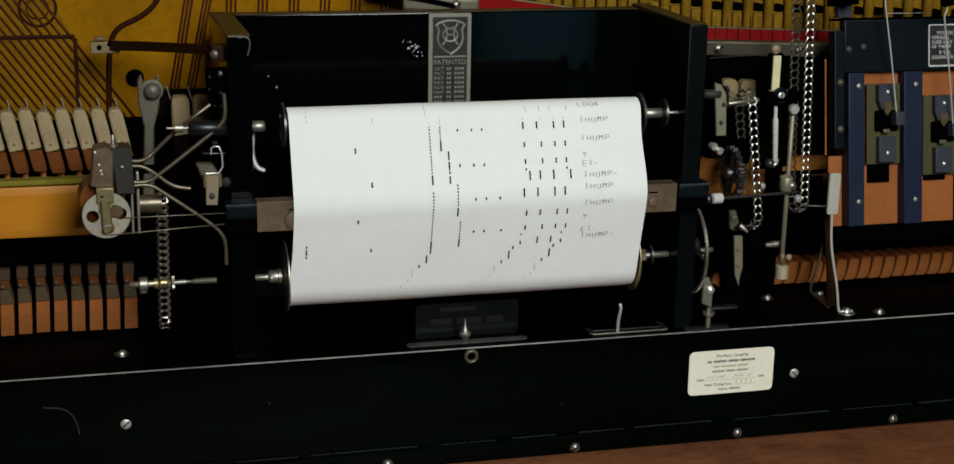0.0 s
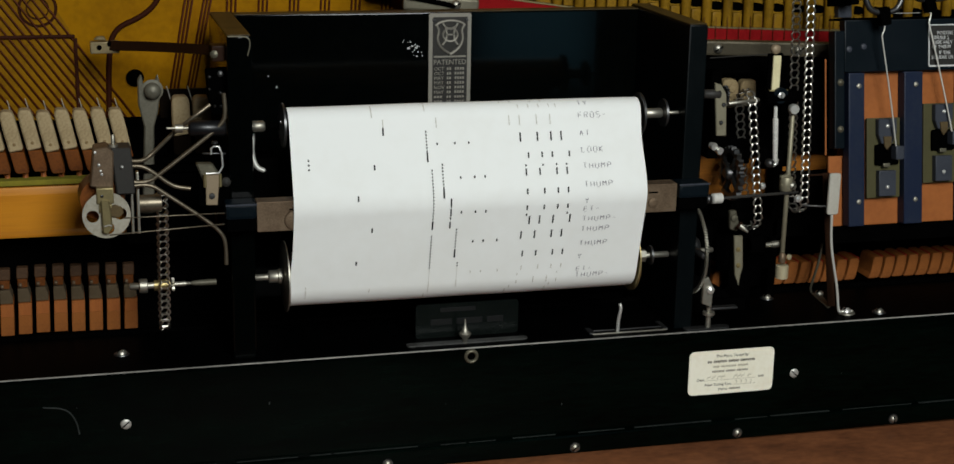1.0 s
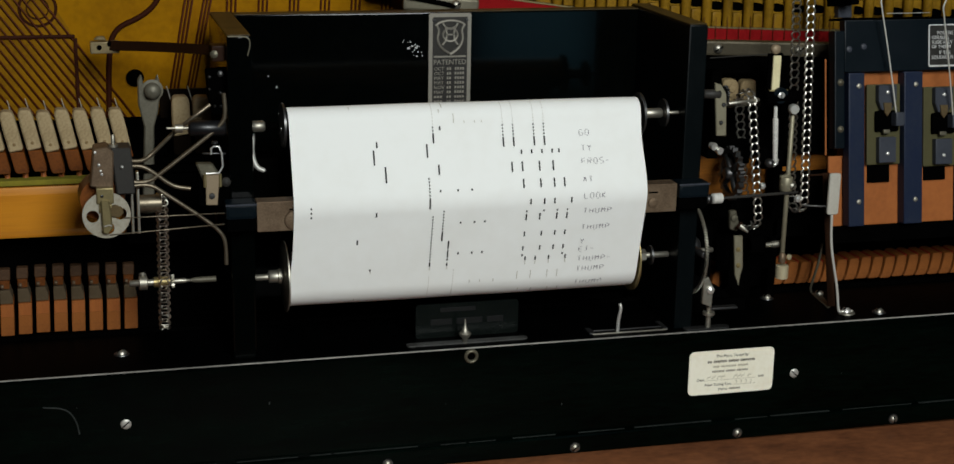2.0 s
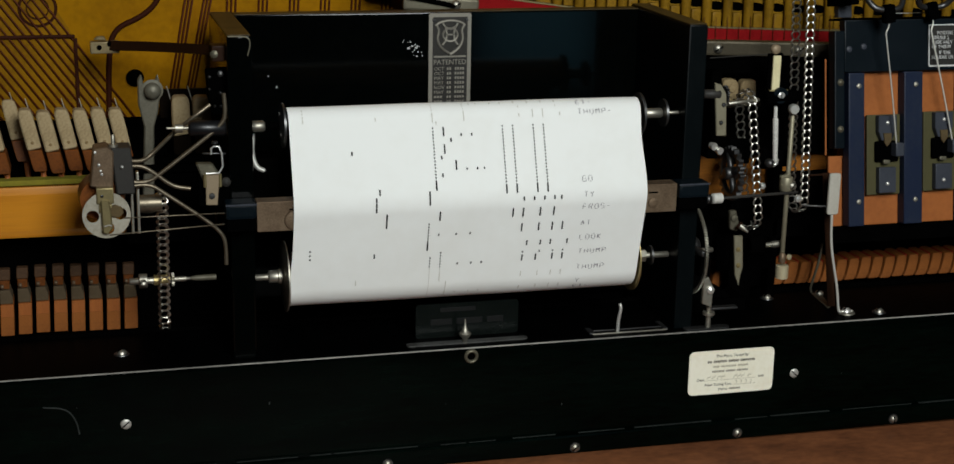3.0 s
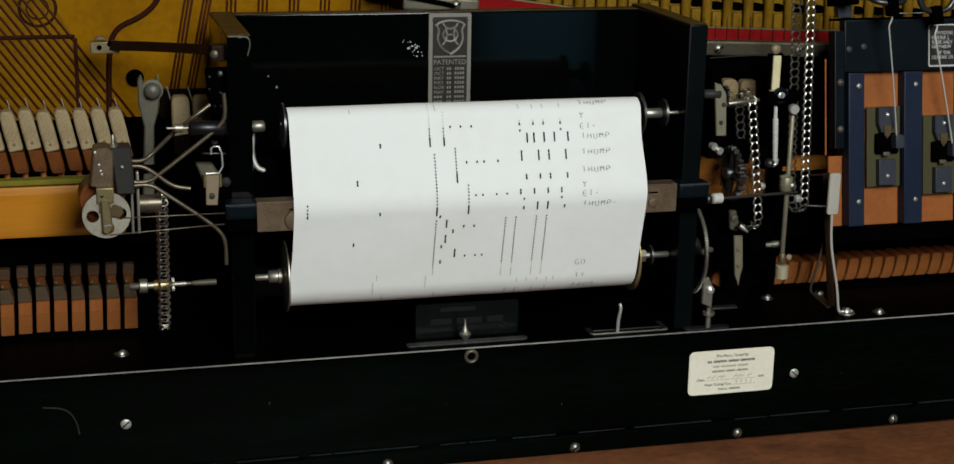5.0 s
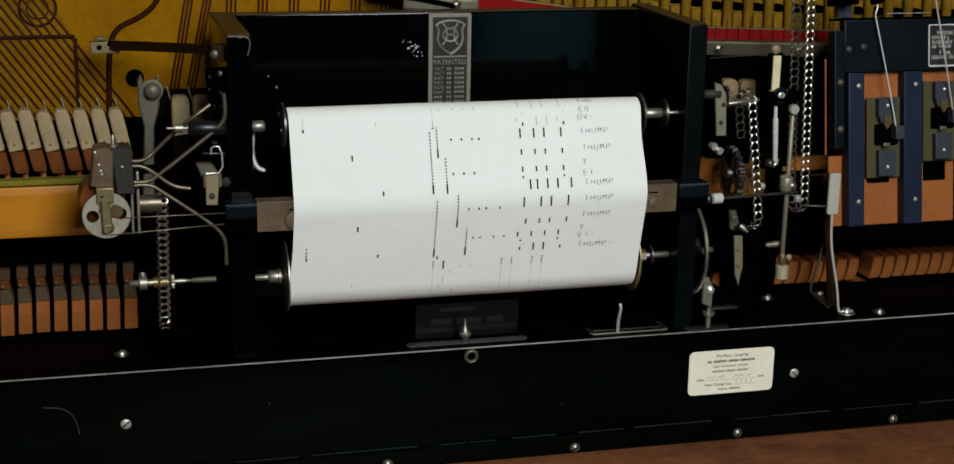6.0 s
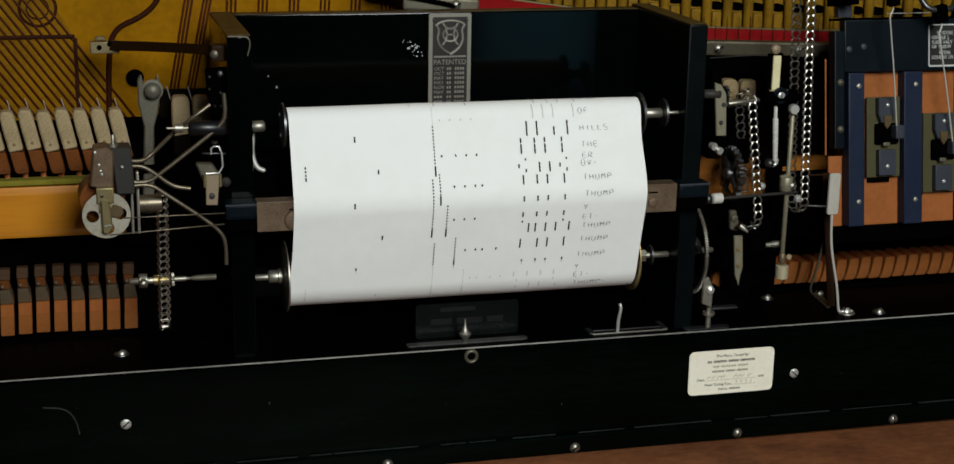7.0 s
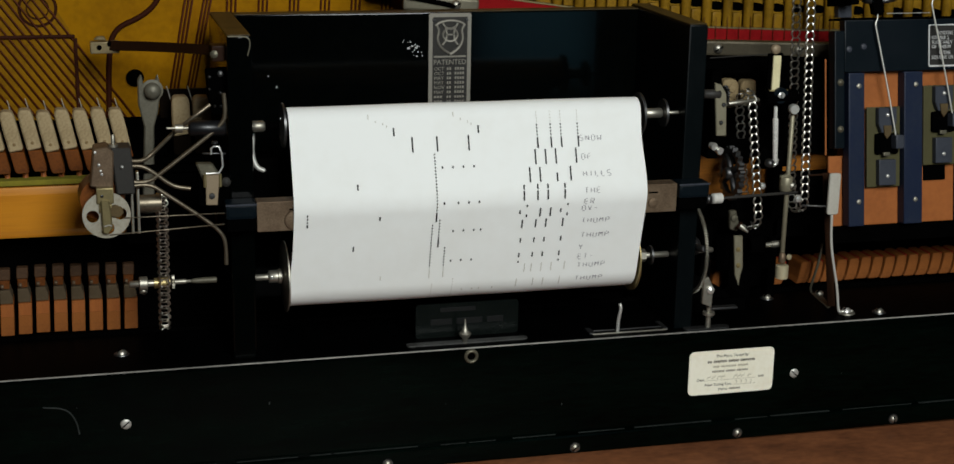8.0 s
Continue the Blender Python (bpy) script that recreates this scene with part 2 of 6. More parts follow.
def slab(outline, y, thick, bm=None, bevel=0.0):
    """An outline of (x, z) pairs, anticlockwise seen from the front, as a plate whose front is at y."""
    b = bmesh.new()
    f = b.faces.new([b.verts.new((x, y, z)) for x, z in outline])
    back = bmesh.ops.extrude_face_region(b, geom=[f])
    for v in back["geom"]:
        if isinstance(v, bmesh.types.BMVert):
            v.co.y += thick
    bmesh.ops.recalc_face_normals(b, faces=b.faces[:])
    if bevel:
        bmesh.ops.bevel(b, geom=[e for e in b.edges if e.calc_face_angle(0) > 0.5], offset=bevel, segments=1, affect="EDGES")
    return join(bm, b)


def rounded(x0, x1, z0, z1, r, n=5):
    out = []
    for cx, cz, a0 in ((x1 - r, z0 + r, -90), (x1 - r, z1 - r, 0), (x0 + r, z1 - r, 90), (x0 + r, z0 + r, 180)):
        out += [(cx + r * math.cos(radians(a0 + 90 * k / n)), cz + r * math.sin(radians(a0 + 90 * k / n))) for k in range(n + 1)]
    return out


def letters(text, size, at, align="LEFT", wide=1.0, turn=(90, 0, 0), thick=0.00012):
    """Built-in font as a mesh, standing upright and facing the front."""
    c = bpy.data.curves.new("scrap", "FONT")
    c.body, c.size, c.align_x, c.extrude, c.resolution_u = text, size, align, thick, 2
    o = bpy.data.objects.new("scrap", c)
    me = o.to_mesh()
    b = bmesh.new()
    b.from_mesh(me)
    o.to_mesh_clear()
    bpy.data.objects.remove(o)
    bpy.data.curves.remove(c)
    b.transform(pose(*at, *turn) @ Matrix.Diagonal((wide, 1, 1, 1)))
    return b


def screw(parent, at, r, axis=(0, -1, 0), slot=30, mat="chrome", dome=0.5):
    """A slotted screw whose head stands on the surface at the given place."""
    a = Vector(at)
    head = lathe([(-0.002, r * 0.5), (-0.0005, r * 0.9), (0, r), (r * dome * 0.5, r * 0.9), (r * dome * 0.85, r * 0.55), (r * dome, 0)], a, axis, 18)
    s = part("screw", head, mat, parent)
    q = Vector((0, 0, 1)).rotation_difference(Vector(axis).normalized()).to_matrix().to_4x4()
    cut = block(-r * 0.85, r * 0.85, -r * 0.12, r * 0.12, r * dome * 0.55, r * dome * 1.02)
    cut.transform(Matrix.Translation(a) @ q @ pose(0, 0, 0, 0, 0, slot))
    part("slot", cut, "matt_black", s)
    return s


# ---- room ----
FLOOR = -1.15
WIN = (0.93, 1.34, -0.53, 0.25)
solo("floor", block(-2.5, 2.5, -3.2, 0.7, FLOOR - 0.05, FLOOR), "floorboard", "dark worn wooden floor of the room", "floor", "structure")
solo("ceiling", block(-2.5, 2.5, -3.2, 0.7, 1.45, 1.5), "plaster", "plain plastered ceiling", "ceiling", "structure")
solo("wall_north", block(-2.5, 2.5, 0.6, 0.7, FLOOR, 1.45), "plaster", "plain plastered wall behind the piano", "wall", "structure")
wall = block(-2.5, WIN[0], -3.3, -3.2, FLOOR, 1.45)
for box in ((WIN[1], 2.5, FLOOR, 1.45), (WIN[0], WIN[1], FLOOR, WIN[2]), (WIN[0], WIN[1], WIN[3], 1.45)):
    block(box[0], box[1], -3.3, -3.2, box[2], box[3], 0, wall)
solo("wall_south", wall, "plaster", "plain plastered wall with a small window", "wall", "structure")
M["daylight"] = bpy.data.materials.new("dusk_sky")
M["daylight"].use_nodes = True
sky = M["daylight"].node_tree.nodes["Principled BSDF"]
sky.inputs["Base Color"].default_value = (0.02, 0.03, 0.05, 1)
sky.inputs["Emission Color"].default_value, sky.inputs["Emission Strength"].default_value = (0.23, 0.58, 0.76, 1), 1.0
solo("backdrop", block(WIN[0] - 0.6, WIN[1] + 0.6, -3.75, -3.7, WIN[2] - 0.6, WIN[3] + 0.6), "daylight", "dull blue sky outside the window", "sky", "structure")
win = thing("window_1", (1.13, -3.25, WIN[2]), "small window with a dark frame", "window", "", "structure")
frame_bm = block(WIN[0], WIN[0] + 0.02, -3.27, -3.22, WIN[2], WIN[3], 0.002)
for box in ((WIN[1] - 0.02, WIN[1], WIN[2], WIN[3]), (WIN[0] + 0.02, WIN[1] - 0.02, WIN[2], WIN[2] + 0.02), (WIN[0] + 0.02, WIN[1] - 0.02, WIN[3] - 0.02, WIN[3])):
    block(box[0], box[1], -3.27, -3.22, box[2], box[3], 0.002, frame_bm)
part("window_frame", frame_bm, "dark_wood", win)
solo("wall_west", block(-2.6, -2.5, -3.2, 0.7, FLOOR, 1.45), "plaster", "plain plastered wall", "wall", "structure")
solo("wall_east", block(2.5, 2.6, -3.2, 0.7, FLOOR, 1.45), "plaster", "plain plastered wall", "wall", "structure")

# ---- piano case ----
SHELF, FRONT = -0.1245, 0.0092


def piano_case():
    t = thing("piano_case", (0, 0.1, FLOOR), "black lacquered upright piano case with its front panel off", "piano case")
    part("shelf_board", block(-0.75, 0.75, FRONT + 0.002, 0.1005, SHELF - 0.02, SHELF), "shelf_black", t)
    edge = block(-0.75, 0.75, FRONT + 0.0006, FRONT + 0.0019, SHELF - 0.0008, SHELF + 0.0002, 0.0003)
    part("worn_edge", edge, "worn", t, "pale worn edge of the black shelf")
    part("front_panel", block(-0.75, 0.75, FRONT, FRONT + 0.018, -0.207, SHELF - 0.0022, 0.0008), "panel_lacquer", t)
    part("lower_rail", block(-0.75, 0.75, 0.0035, FRONT + 0.018, -0.2225, -0.2055, 0.0022), "panel_lacquer", t)
    part("side_panel", block(-0.78, -0.752, -0.25, 0.55, FLOOR, 0.45, 0.003), "lacquer", t)
    part("side_panel", block(0.752, 0.78, -0.25, 0.55, FLOOR, 0.45, 0.003), "lacquer", t)
    part("lower_front", block(-0.75, 0.75, 0.012, 0.03, FLOOR, -0.262), "panel_lacquer", t)
    bed = block(-0.75, 0.75, -0.24, 0.028, -0.2600, -0.2232, 0.003)
    bed.transform(pose(0.12, 0, -0.222) @ pose(0, 0, 0, 0, 0.6, 0) @ pose(-0.12, 0, 0.222))
    part("key_bed", bed, "mahogany", t, "reddish brown mahogany key bed, scuffed")
    for x, z, w in ((-0.163, -0.1585, 0.0011), (0.0795, -0.1795, 0.0009), (0.058, -0.131, 0.0005), (-0.02, -0.171, 0.0005), (0.335, -0.172, 0.0006), (-0.31, -0.150, 0.0006)):
        part("chip", block(x - w * 0.5, x + w * 0.5, FRONT - 0.0002, FRONT + 0.0005, z - w, z + w, 0.0001), "scuff", t)
    part("scratch", pipe([(-0.335, FRONT, -0.1480), (-0.318, FRONT, -0.1500), (-0.311, FRONT, -0.1600), (-0.309, FRONT, -0.1720)], 0.0007), "scuff", t, "faint grey scratch")
    rng = random.Random(11)
    x = -0.30
    while x < 0.50:
        long = rng.uniform(0.012, 0.07)
        y = rng.uniform(0.0052, 0.0062)
        part("dust", block(x, x + long, y, y + rng.uniform(0.0008, 0.0026), -0.2054, -0.2050, 0.0001), "scuff", t, "dust on the ledge")
        x += long + rng.uniform(0.001, 0.03)
    for x, z, r, a in ((-0.274, -0.1667, 0.0042, 40), (0.2899, -0.1686, 0.0042, -42)):
        screw(t, (x, FRONT, z), r, slot=a, mat="alu", dome=0.25)
    for x in (-0.2275, -0.069, 0.0906, 0.2375, 0.3864, 0.54):
        s = screw(t, (x, 0.0035, -0.2168), 0.0037, slot=20 + 200 * x, dome=0.8, mat="steel")
        part("washer", lathe([(0, 0.0046), (0.0008, 0.0043)], (x, 0.0035, -0.2168), (0, -1, 0), 20), "dark_steel", s)
    for x, y in ((-0.2736, 0.0519), (0.2957, 0.0837), (0.376, 0.026)):
        s = screw(t, (x, y, SHELF), 0.0042, axis=(0, 0, 1), dome=1.0, mat="steel")
        part("washer", lathe([(0, 0.0062), (0.0009, 0.0058)], (x, y, SHELF), (0, 0, 1), 20), "dark_steel", s)
    ring = bmesh.new()
    n, m_ = 24, 8
    vs = [[ring.verts.new((0.0008 + (0.0046 + 0.0015 * math.cos(j * math.tau / m_)) * math.cos(i * math.tau / n), FRONT - 0.001 + 0.0018 * math.sin(j * math.tau / m_), -0.1312 + (0.0046 + 0.0015 * math.cos(j * math.tau / m_)) * math.sin(i * math.tau / n))) for j in range(m_)] for i in range(n)]
    for i in range(n):
        for j in range(m_):
            ring.faces.new((vs[i][j], vs[(i + 1) % n][j], vs[(i + 1) % n][(j + 1) % m_], vs[i][(j + 1) % m_])).smooth = True
    bmesh.ops.recalc_face_normals(ring, faces=ring.faces[:])
    b = part("bushing", ring, "cast", t, "round metal bushing with an open hole")
    part("bore", lathe([(0, 0.0036), (0.0004, 0.0036)], (0.0008, FRONT - 0.0001, -0.1312), (0, -1, 0), 20), "matt_black", b)
    return t


def plate_and_strings():
    t = thing("piano_plate", (0, 0.2, FLOOR), "gold painted cast iron piano plate with ribs", "piano plate")
    part("plate_body", block(-0.75, 0.75, 0.205, 0.225, FLOOR, 0.45), "gold", t)
    part("string_field", slab([(-0.4329, 0.0351), (-0.2515, 0.0290), (-0.3236, 0.1518), (-0.4243, 0.1528)], 0.2046, 0.0005), "gold_field", t, "dull darker gold field behind the bass strings")
    # ribs round the open field of the bass strings
    part("rib", block(-0.75, -0.296, 0.2015, 0.2052, 0.1050, 0.1078, 0.0010), "gold_dark", t)
    part("rib", block(-0.2972, -0.2942, 0.2015, 0.2052, 0.03, 0.1048, 0.0010), "gold_dark", t)
    part("rib", pipe([(-0.222, 0.204, 0.15), (-0.227, 0.204, 0.134), (-0.240, 0.204, 0.122), (-0.264, 0.204, 0.112), (-0.269, 0.204, 0.09), (-0.271, 0.204, 0.03)], 0.0024), "gold_dark", t)
    part("bore", lathe([(0, 0.0066), (0.003, 0.0075), (0.0032, 0.0)], (-0.248, 0.2055, 0.070), (0, -1, 0), 28), "matt_black", t)
    boss = part("boss", lathe([(0, 0.0155), (0.0008, 0.0152), (0.0010, 0)], (-0.325, 0.2052, 0.130), (0, -1, 0), 40), "gold_field", t, "round cast boss on the plate")
    for radius, half in ((0.0147, 0.0014), (0.0088, 0.0007)):
        part("boss_rim", lathe([(0, radius + half), (0.0018, radius + half * 0.5), (0.0018, radius - half * 0.5), (0, radius - half)], (-0.325, 0.2050, 0.130), (0, -1, 0), 40), "gold_dark", boss)
    b = part("pin_rail", block(0.10, 0.75, 0.180, 0.205, 0.1145, 0.45, 0.003), "gold_old", t, "gold painted ledge above the red felt")
    for k in range(24):
        x = 0.118 + 0.0204 * k
        foot = 0.1205 - 0.152 * (x - 0.15) if x < 0.262 else 0.1035 - 0.0446 * (x - 0.262)
        part("stud", lathe([(0, 0.0038), (0.002, 0.0044), (0.05, 0.0049), (0.08, 0.0049)], (x, 0.175, foot + 0.005), (0, 0, 1), 14), "gold_old", b)
        part("stub", block(x + 0.0060, x + 0.0150, 0.1745, 0.1798, foot + 0.004, foot + 0.0185, 0.0018), "gold_old", b)
        hollow = lathe([(0, 0.0040), (0.0008, 0.0036)], (0, 0, 0), (0, -1, 0), 14)
        hollow.transform(pose(x + 0.0110, 0.1796, foot + 0.0235, 0, 8, 0) @ Matrix.Diagonal((2.1, 1, 1, 1)))
        part("pin_hole", hollow, "matt_black", b)
    line = [(-0.05, 0.1480), (0.041, 0.1345), (0.15, 0.1190), (0.262, 0.1020), (0.363, 0.0975), (0.75, 0.0900)]
    felt = slab([(x, z - 0.0060) for x, z in line] + [(x, z + 0.0062) for x, z in line[::-1]], 0.170, 0.010)
    part("felt_strip", felt, "red_felt", t, "bright red felt strip")
    # Pale strip added for the bright highlight at the studs' feet.
    lip = slab([(x, z + 0.0062) for x, z in line] + [(x, z + 0.0074) for x, z in line[::-1]], 0.169, 0.010)
    part("felt_edge", lip, "olive_brass", t, "pale strip painting the highlight above the felt")
    bar = block(0.0, 0.6, 0.125, 0.137, -0.0065, 0.0065, 0.002)
    bar.transform(pose(0.20, 0, 0.0985) @ pose(0, 0, 0, 0, 2.2, 0))
    part("pressure_bar", bar, "grime_bar", t, "dull nickel pressure bar")
    for x, z in ((0.252, 0.0965), (0.33, 0.0935)):
        screw(t, (x, 0.125, z), 0.0045, mat="steel", dome=0.9)
    left = block(-0.024, 0.043, 0.160, 0.168, -0.006, 0.006, 0.002)
    left.transform(pose(0, 0, 0.1345) @ pose(0, 0, 0, 0, 4, 0))
    screw(t, (0.022, 0.160, 0.1335), 0.0045, mat="steel", dome=0.9)
    part("seam", pipe([(-0.07, 0.158, 0.150), (0.0, 0.158, 0.1375), (0.02, 0.158, 0.133)], 0.002), "matt_black", t)
    part("pressure_bar", left, "cast", t, "dull nickel pressure bar")
    return t


def string_set(label, count, x0, dx, z0, slope, length, r, y=0.2030):
    t = thing("string_set", (x0, y, z0), label, "piano strings")
    for k in range(count):
        a = Vector((x0 + dx * k, y, z0))
        part("string", rod(a, a + Vector((length * math.sin(slope), 0, -length * math.cos(slope))), r, segments=6), "string", t)
    return t


def spool_box():
    t = thing("spool_box", (0, 0.09, SHELF), "open black wooden spool box standing on the shelf", "spool box")
    left = part("side_wall", block(-0.1890, -0.1705, 0.020, 0.156, SHELF, 0.1305, 0.0015), "lacquer", t)
    right = part("side_wall", block(0.1805, 0.1965, 0.020, 0.156, SHELF, 0.1325, 0.0012), "box_sheen_black", t)
    part("top_edge", block(-0.1885, -0.1710, 0.0215, 0.1555, 0.1306, 0.1313, 0.0003), "brown_top", left, "brown worn top edge")
    part("top_edge", block(0.1810, 0.1960, 0.0215, 0.1555, 0.1326, 0.1333, 0.0003), "brown_top", right, "brown worn top edge")
    back = part("back_wall", block(-0.1703, 0.1803, 0.136, 0.152, SHELF, 0.1305, 0.001), "lacquer", t)
    part("top_edge", block(-0.1703, 0.1803, 0.1365, 0.1515, 0.1306, 0.1313, 0.0003), "brown_top", back)
    # Thin pale bar stands in for the highlight on the worn rounded corner.
    part("corner_iron", pipe([(-0.188, 0.0195, 0.1303), (-0.1725, 0.0195, 0.1303), (-0.1712, 0.0195, 0.124), (-0.1735, 0.0195, 0.116)], 0.0006), "cast", left, "highlight on the worn corner, laid on as a thin bar")
    rng = random.Random(4)
    chips = None
    for _ in range(26):
        x, z, w = rng.gauss(-0.021, 0.0042), rng.gauss(0.1005, 0.0042), rng.uniform(0.0002, 0.0007)
        chips = block(x - w, x + w, 0.1356, 0.1361, z - w * 0.7, z + w * 0.7, 0, chips, pose(0, 0, 0, 0, rng.uniform(0, 90), 0))
    for x, z, w in ((-0.1432, 0.0800, 0.0006), (-0.1363, 0.0707, 0.0007), (0.0576, 0.1006, 0.0002), (0.0839, 0.0742, 0.0002), (0.1414, 0.0819, 0.0002), (0.1593, 0.0953, 0.0002), (0.1005, 0.1082, 0.0002)):
        chips = block(x - w * 0.6, x + w * 0.6, 0.1356, 0.1361, z - w, z + w, 0, chips, pose(0, 0, 0, 0, 25, 0))
    part("paint_chips", chips, "white_print", back, "pale chips in the black paint")
    plate = part("name_plate", slab(rounded(-0.0078, 0.0290, 0.035, 0.1300, 0.0015), 0.1330, 0.003), "plate_light", back, "silvery embossed metal name plate")
    part("field", slab(rounded(-0.0045, 0.0257, 0.037, 0.1270, 0.001), 0.1326, 0.002), "plate_dark", plate)
    def band(pts, w=0.0010):
        return pipe([(x, 0.1324, z) for x, z in pts], w, None, 6, 2)
    cx, cz = 0.0106, 0.1118
    shield = [(cx, cz - 0.0160), (cx - 0.008, cz - 0.011), (cx - 0.0115, cz - 0.003), (cx - 0.0095, cz + 0.004), (cx - 0.0125, cz + 0.009), (cx - 0.0075, cz + 0.0115), (cx, cz + 0.0125), (cx + 0.0075, cz + 0.0115), (cx + 0.0125, cz + 0.009), (cx + 0.0095, cz + 0.004), (cx + 0.0115, cz - 0.003), (cx + 0.008, cz - 0.011), (cx, cz - 0.0165)]
    part("shield", band(shield, 0.0011), "plate_light", plate)
    def bar(points, w):
        """A flat raised stroke along points."""
        b = None
        for (xa, za), (xb, zb) in zip(points, points[1:]):
            far = math.hypot(xb - xa, zb - za)
            ox, oz = -(zb - za) / far * w, (xb - xa) / far * w
            b = slab([(xa - ox, za - oz), (xb - ox, zb - oz), (xb + ox, zb + oz), (xa + ox, za + oz)], 0.1317, 0.001, b)
        return b
    cz += 0.0012
    part("ring", band([(cx + 0.0064 * math.cos(k * math.tau / 16), cz - 0.001 + 0.0056 * math.sin(k * math.tau / 16)) for k in range(17)], 0.0009), "plate_light", plate)
    for s in (1, -1):
        part("stroke", bar([(cx + s * 0.0066, cz + 0.0088), (cx + s * 0.0042, cz + 0.0055), (cx + s * 0.0030, cz), (cx + s * 0.0038, cz - 0.0055), (cx + s * 0.0068, cz - 0.0096)], 0.0007), "plate_light", plate)
        part("curl", lathe([(0, 0.0013), (0.0008, 0.0009), (0.001, 0)], (cx + s * 0.0122, 0.1326, cz + 0.0072), (0, -1, 0), 12), "plate_light", plate)
    part("stroke", bar([(cx - 0.0042, cz - 0.0008), (cx + 0.0042, cz - 0.0008)], 0.0006), "plate_light", plate)
    part("stroke", bar([(cx - 0.0045, cz + 0.0062), (cx, cz + 0.0036), (cx + 0.0045, cz + 0.0062)], 0.0005), "plate_light", plate)
    part("small_print", block(-0.0035, 0.0245, 0.1322, 0.1328, 0.0928, 0.0942), "plate_light", plate)
    part("title", letters("PATENTED", 0.0060, (cx, 0.1324, 0.0868), "CENTER", 0.98), "plate_light", plate)
    for k, word in enumerate(("OCT", "OCT", "MAY", "MAY", "NOV", "MAY")):
        z = 0.0818 - 0.0040 * k
        part("month", letters(word, 0.0042, (-0.0032, 0.1324, z), "LEFT", 1.0), "plate_light", plate)
        for x0, x1 in ((0.0082, 0.0094), (0.0102, 0.0116), (0.0150, 0.0164), (0.0172, 0.0186), (0.0194, 0.0208), (0.0216, 0.0230)):
            part("date_bar", block(x0, x1, 0.1322, 0.1328, z + 0.0003, z + 0.0025), "plate_light", plate)
    for k in range(5):
        z = 0.0578 - 0.0040 * k
        for x0, x1 in ((-0.0030, -0.0012), (-0.0004, 0.0014), (0.0022, 0.0040), (0.0082, 0.0094), (0.0102, 0.0116), (0.0150, 0.0164), (0.0172, 0.0186), (0.0194, 0.0208), (0.0216, 0.0230)):
            part("date_bar", block(x0, x1, 0.1322, 0.1328, z + 0.0003, z + 0.0022), "plate_light", plate)
    for x in (-0.0035, 0.0247):
        part("rivet", lathe([(0, 0.0016), (0.001, 0.001), (0.0011, 0)], (x, 0.1326, 0.1245), (0, -1, 0), 12), "dark_steel", plate)
    return t


piano_case()
plate_and_strings()
string_set("thick copper wound bass strings running aslant", 25, -0.3665 - 0.0072 * 22, 0.0072, 0.18, 0.62, 0.19, 0.0008)
string_set("copper wound strings in close steep rows", 3, -0.1973, 0.0031, 0.1700, -0.190, 0.1339, 0.0009)
string_set("copper wound strings in close steep rows", 3, -0.1805, 0.0029, 0.1700, -0.212, 0.1292, 0.0009)
for k in range(7):
    string_set("copper wound strings in threes above the spool box", 3, -0.165 + 0.027 * k, 0.0036, 0.19, -0.06, 0.12, 0.0008)
string_set("fine steel strings crossing the red felt", 14, 0.245, 0.0114, 0.118, 0.02, 0.035, 0.0003, 0.1685)
spool_box()

# ---- paper path: over the upper roll, the tracker bar and the take-up roll ----
BAR, UPPER, LOWER = (0.030, 0.0, 0.030), (0.035, 0.0587, 0.014), (0.040, -0.064, 0.024)
SPEED = 0.0371


def tangent(a, b):
    """Angle, above the front, of the common outer tangent's normal, and its length."""
    dy, dz = b[0] - a[0], b[1] - a[1]
    far = math.hypot(dy, dz)
    turn = math.acos((a[2] - b[2]) / far)
    way = math.atan2(dz, dy)
    normal = min((way + turn, way - turn), key=math.cos)
    return math.atan2(math.sin(normal), -math.cos(normal)), math.sqrt(far ** 2 - (a[2] - b[2]) ** 2)


UP_ANGLE, UP_RUN = tangent(BAR, UPPER)
LOW_ANGLE, LOW_RUN = tangent(BAR, LOWER)
UP_START = -BAR[2] * UP_ANGLE - UP_RUN
LOW_START = -BAR[2] * LOW_ANGLE + LOW_RUN


def on_paper(s, lift=0.0):
    """Depth, height and lean of the paper s metres below the bar's crest. Past half a turn round a roll it winds in under the outer layer."""
    def rim(c, e, sink=0.0):
        r = c[2] + lift - sink
        return c[0] - r * math.cos(e), c[1] + r * math.sin(e), e
    if UP_START < s < LOW_START:
        e = max(LOW_ANGLE, min(UP_ANGLE, -s / BAR[2]))
        y, z, e = rim(BAR, e)
        run = -s - BAR[2] * e
        return y + run * math.sin(e), z + run * math.cos(e), e
    if s < 0:
        e = UP_ANGLE + (UP_START - s) / UPPER[2]
        return rim(UPPER, e, 0.0012 if e > 3.0 else 0.0)
    e = LOW_ANGLE - (s - LOW_START) / LOWER[2]
    return rim(LOWER, e, 0.0012 if e < -3.0 else 0.0)


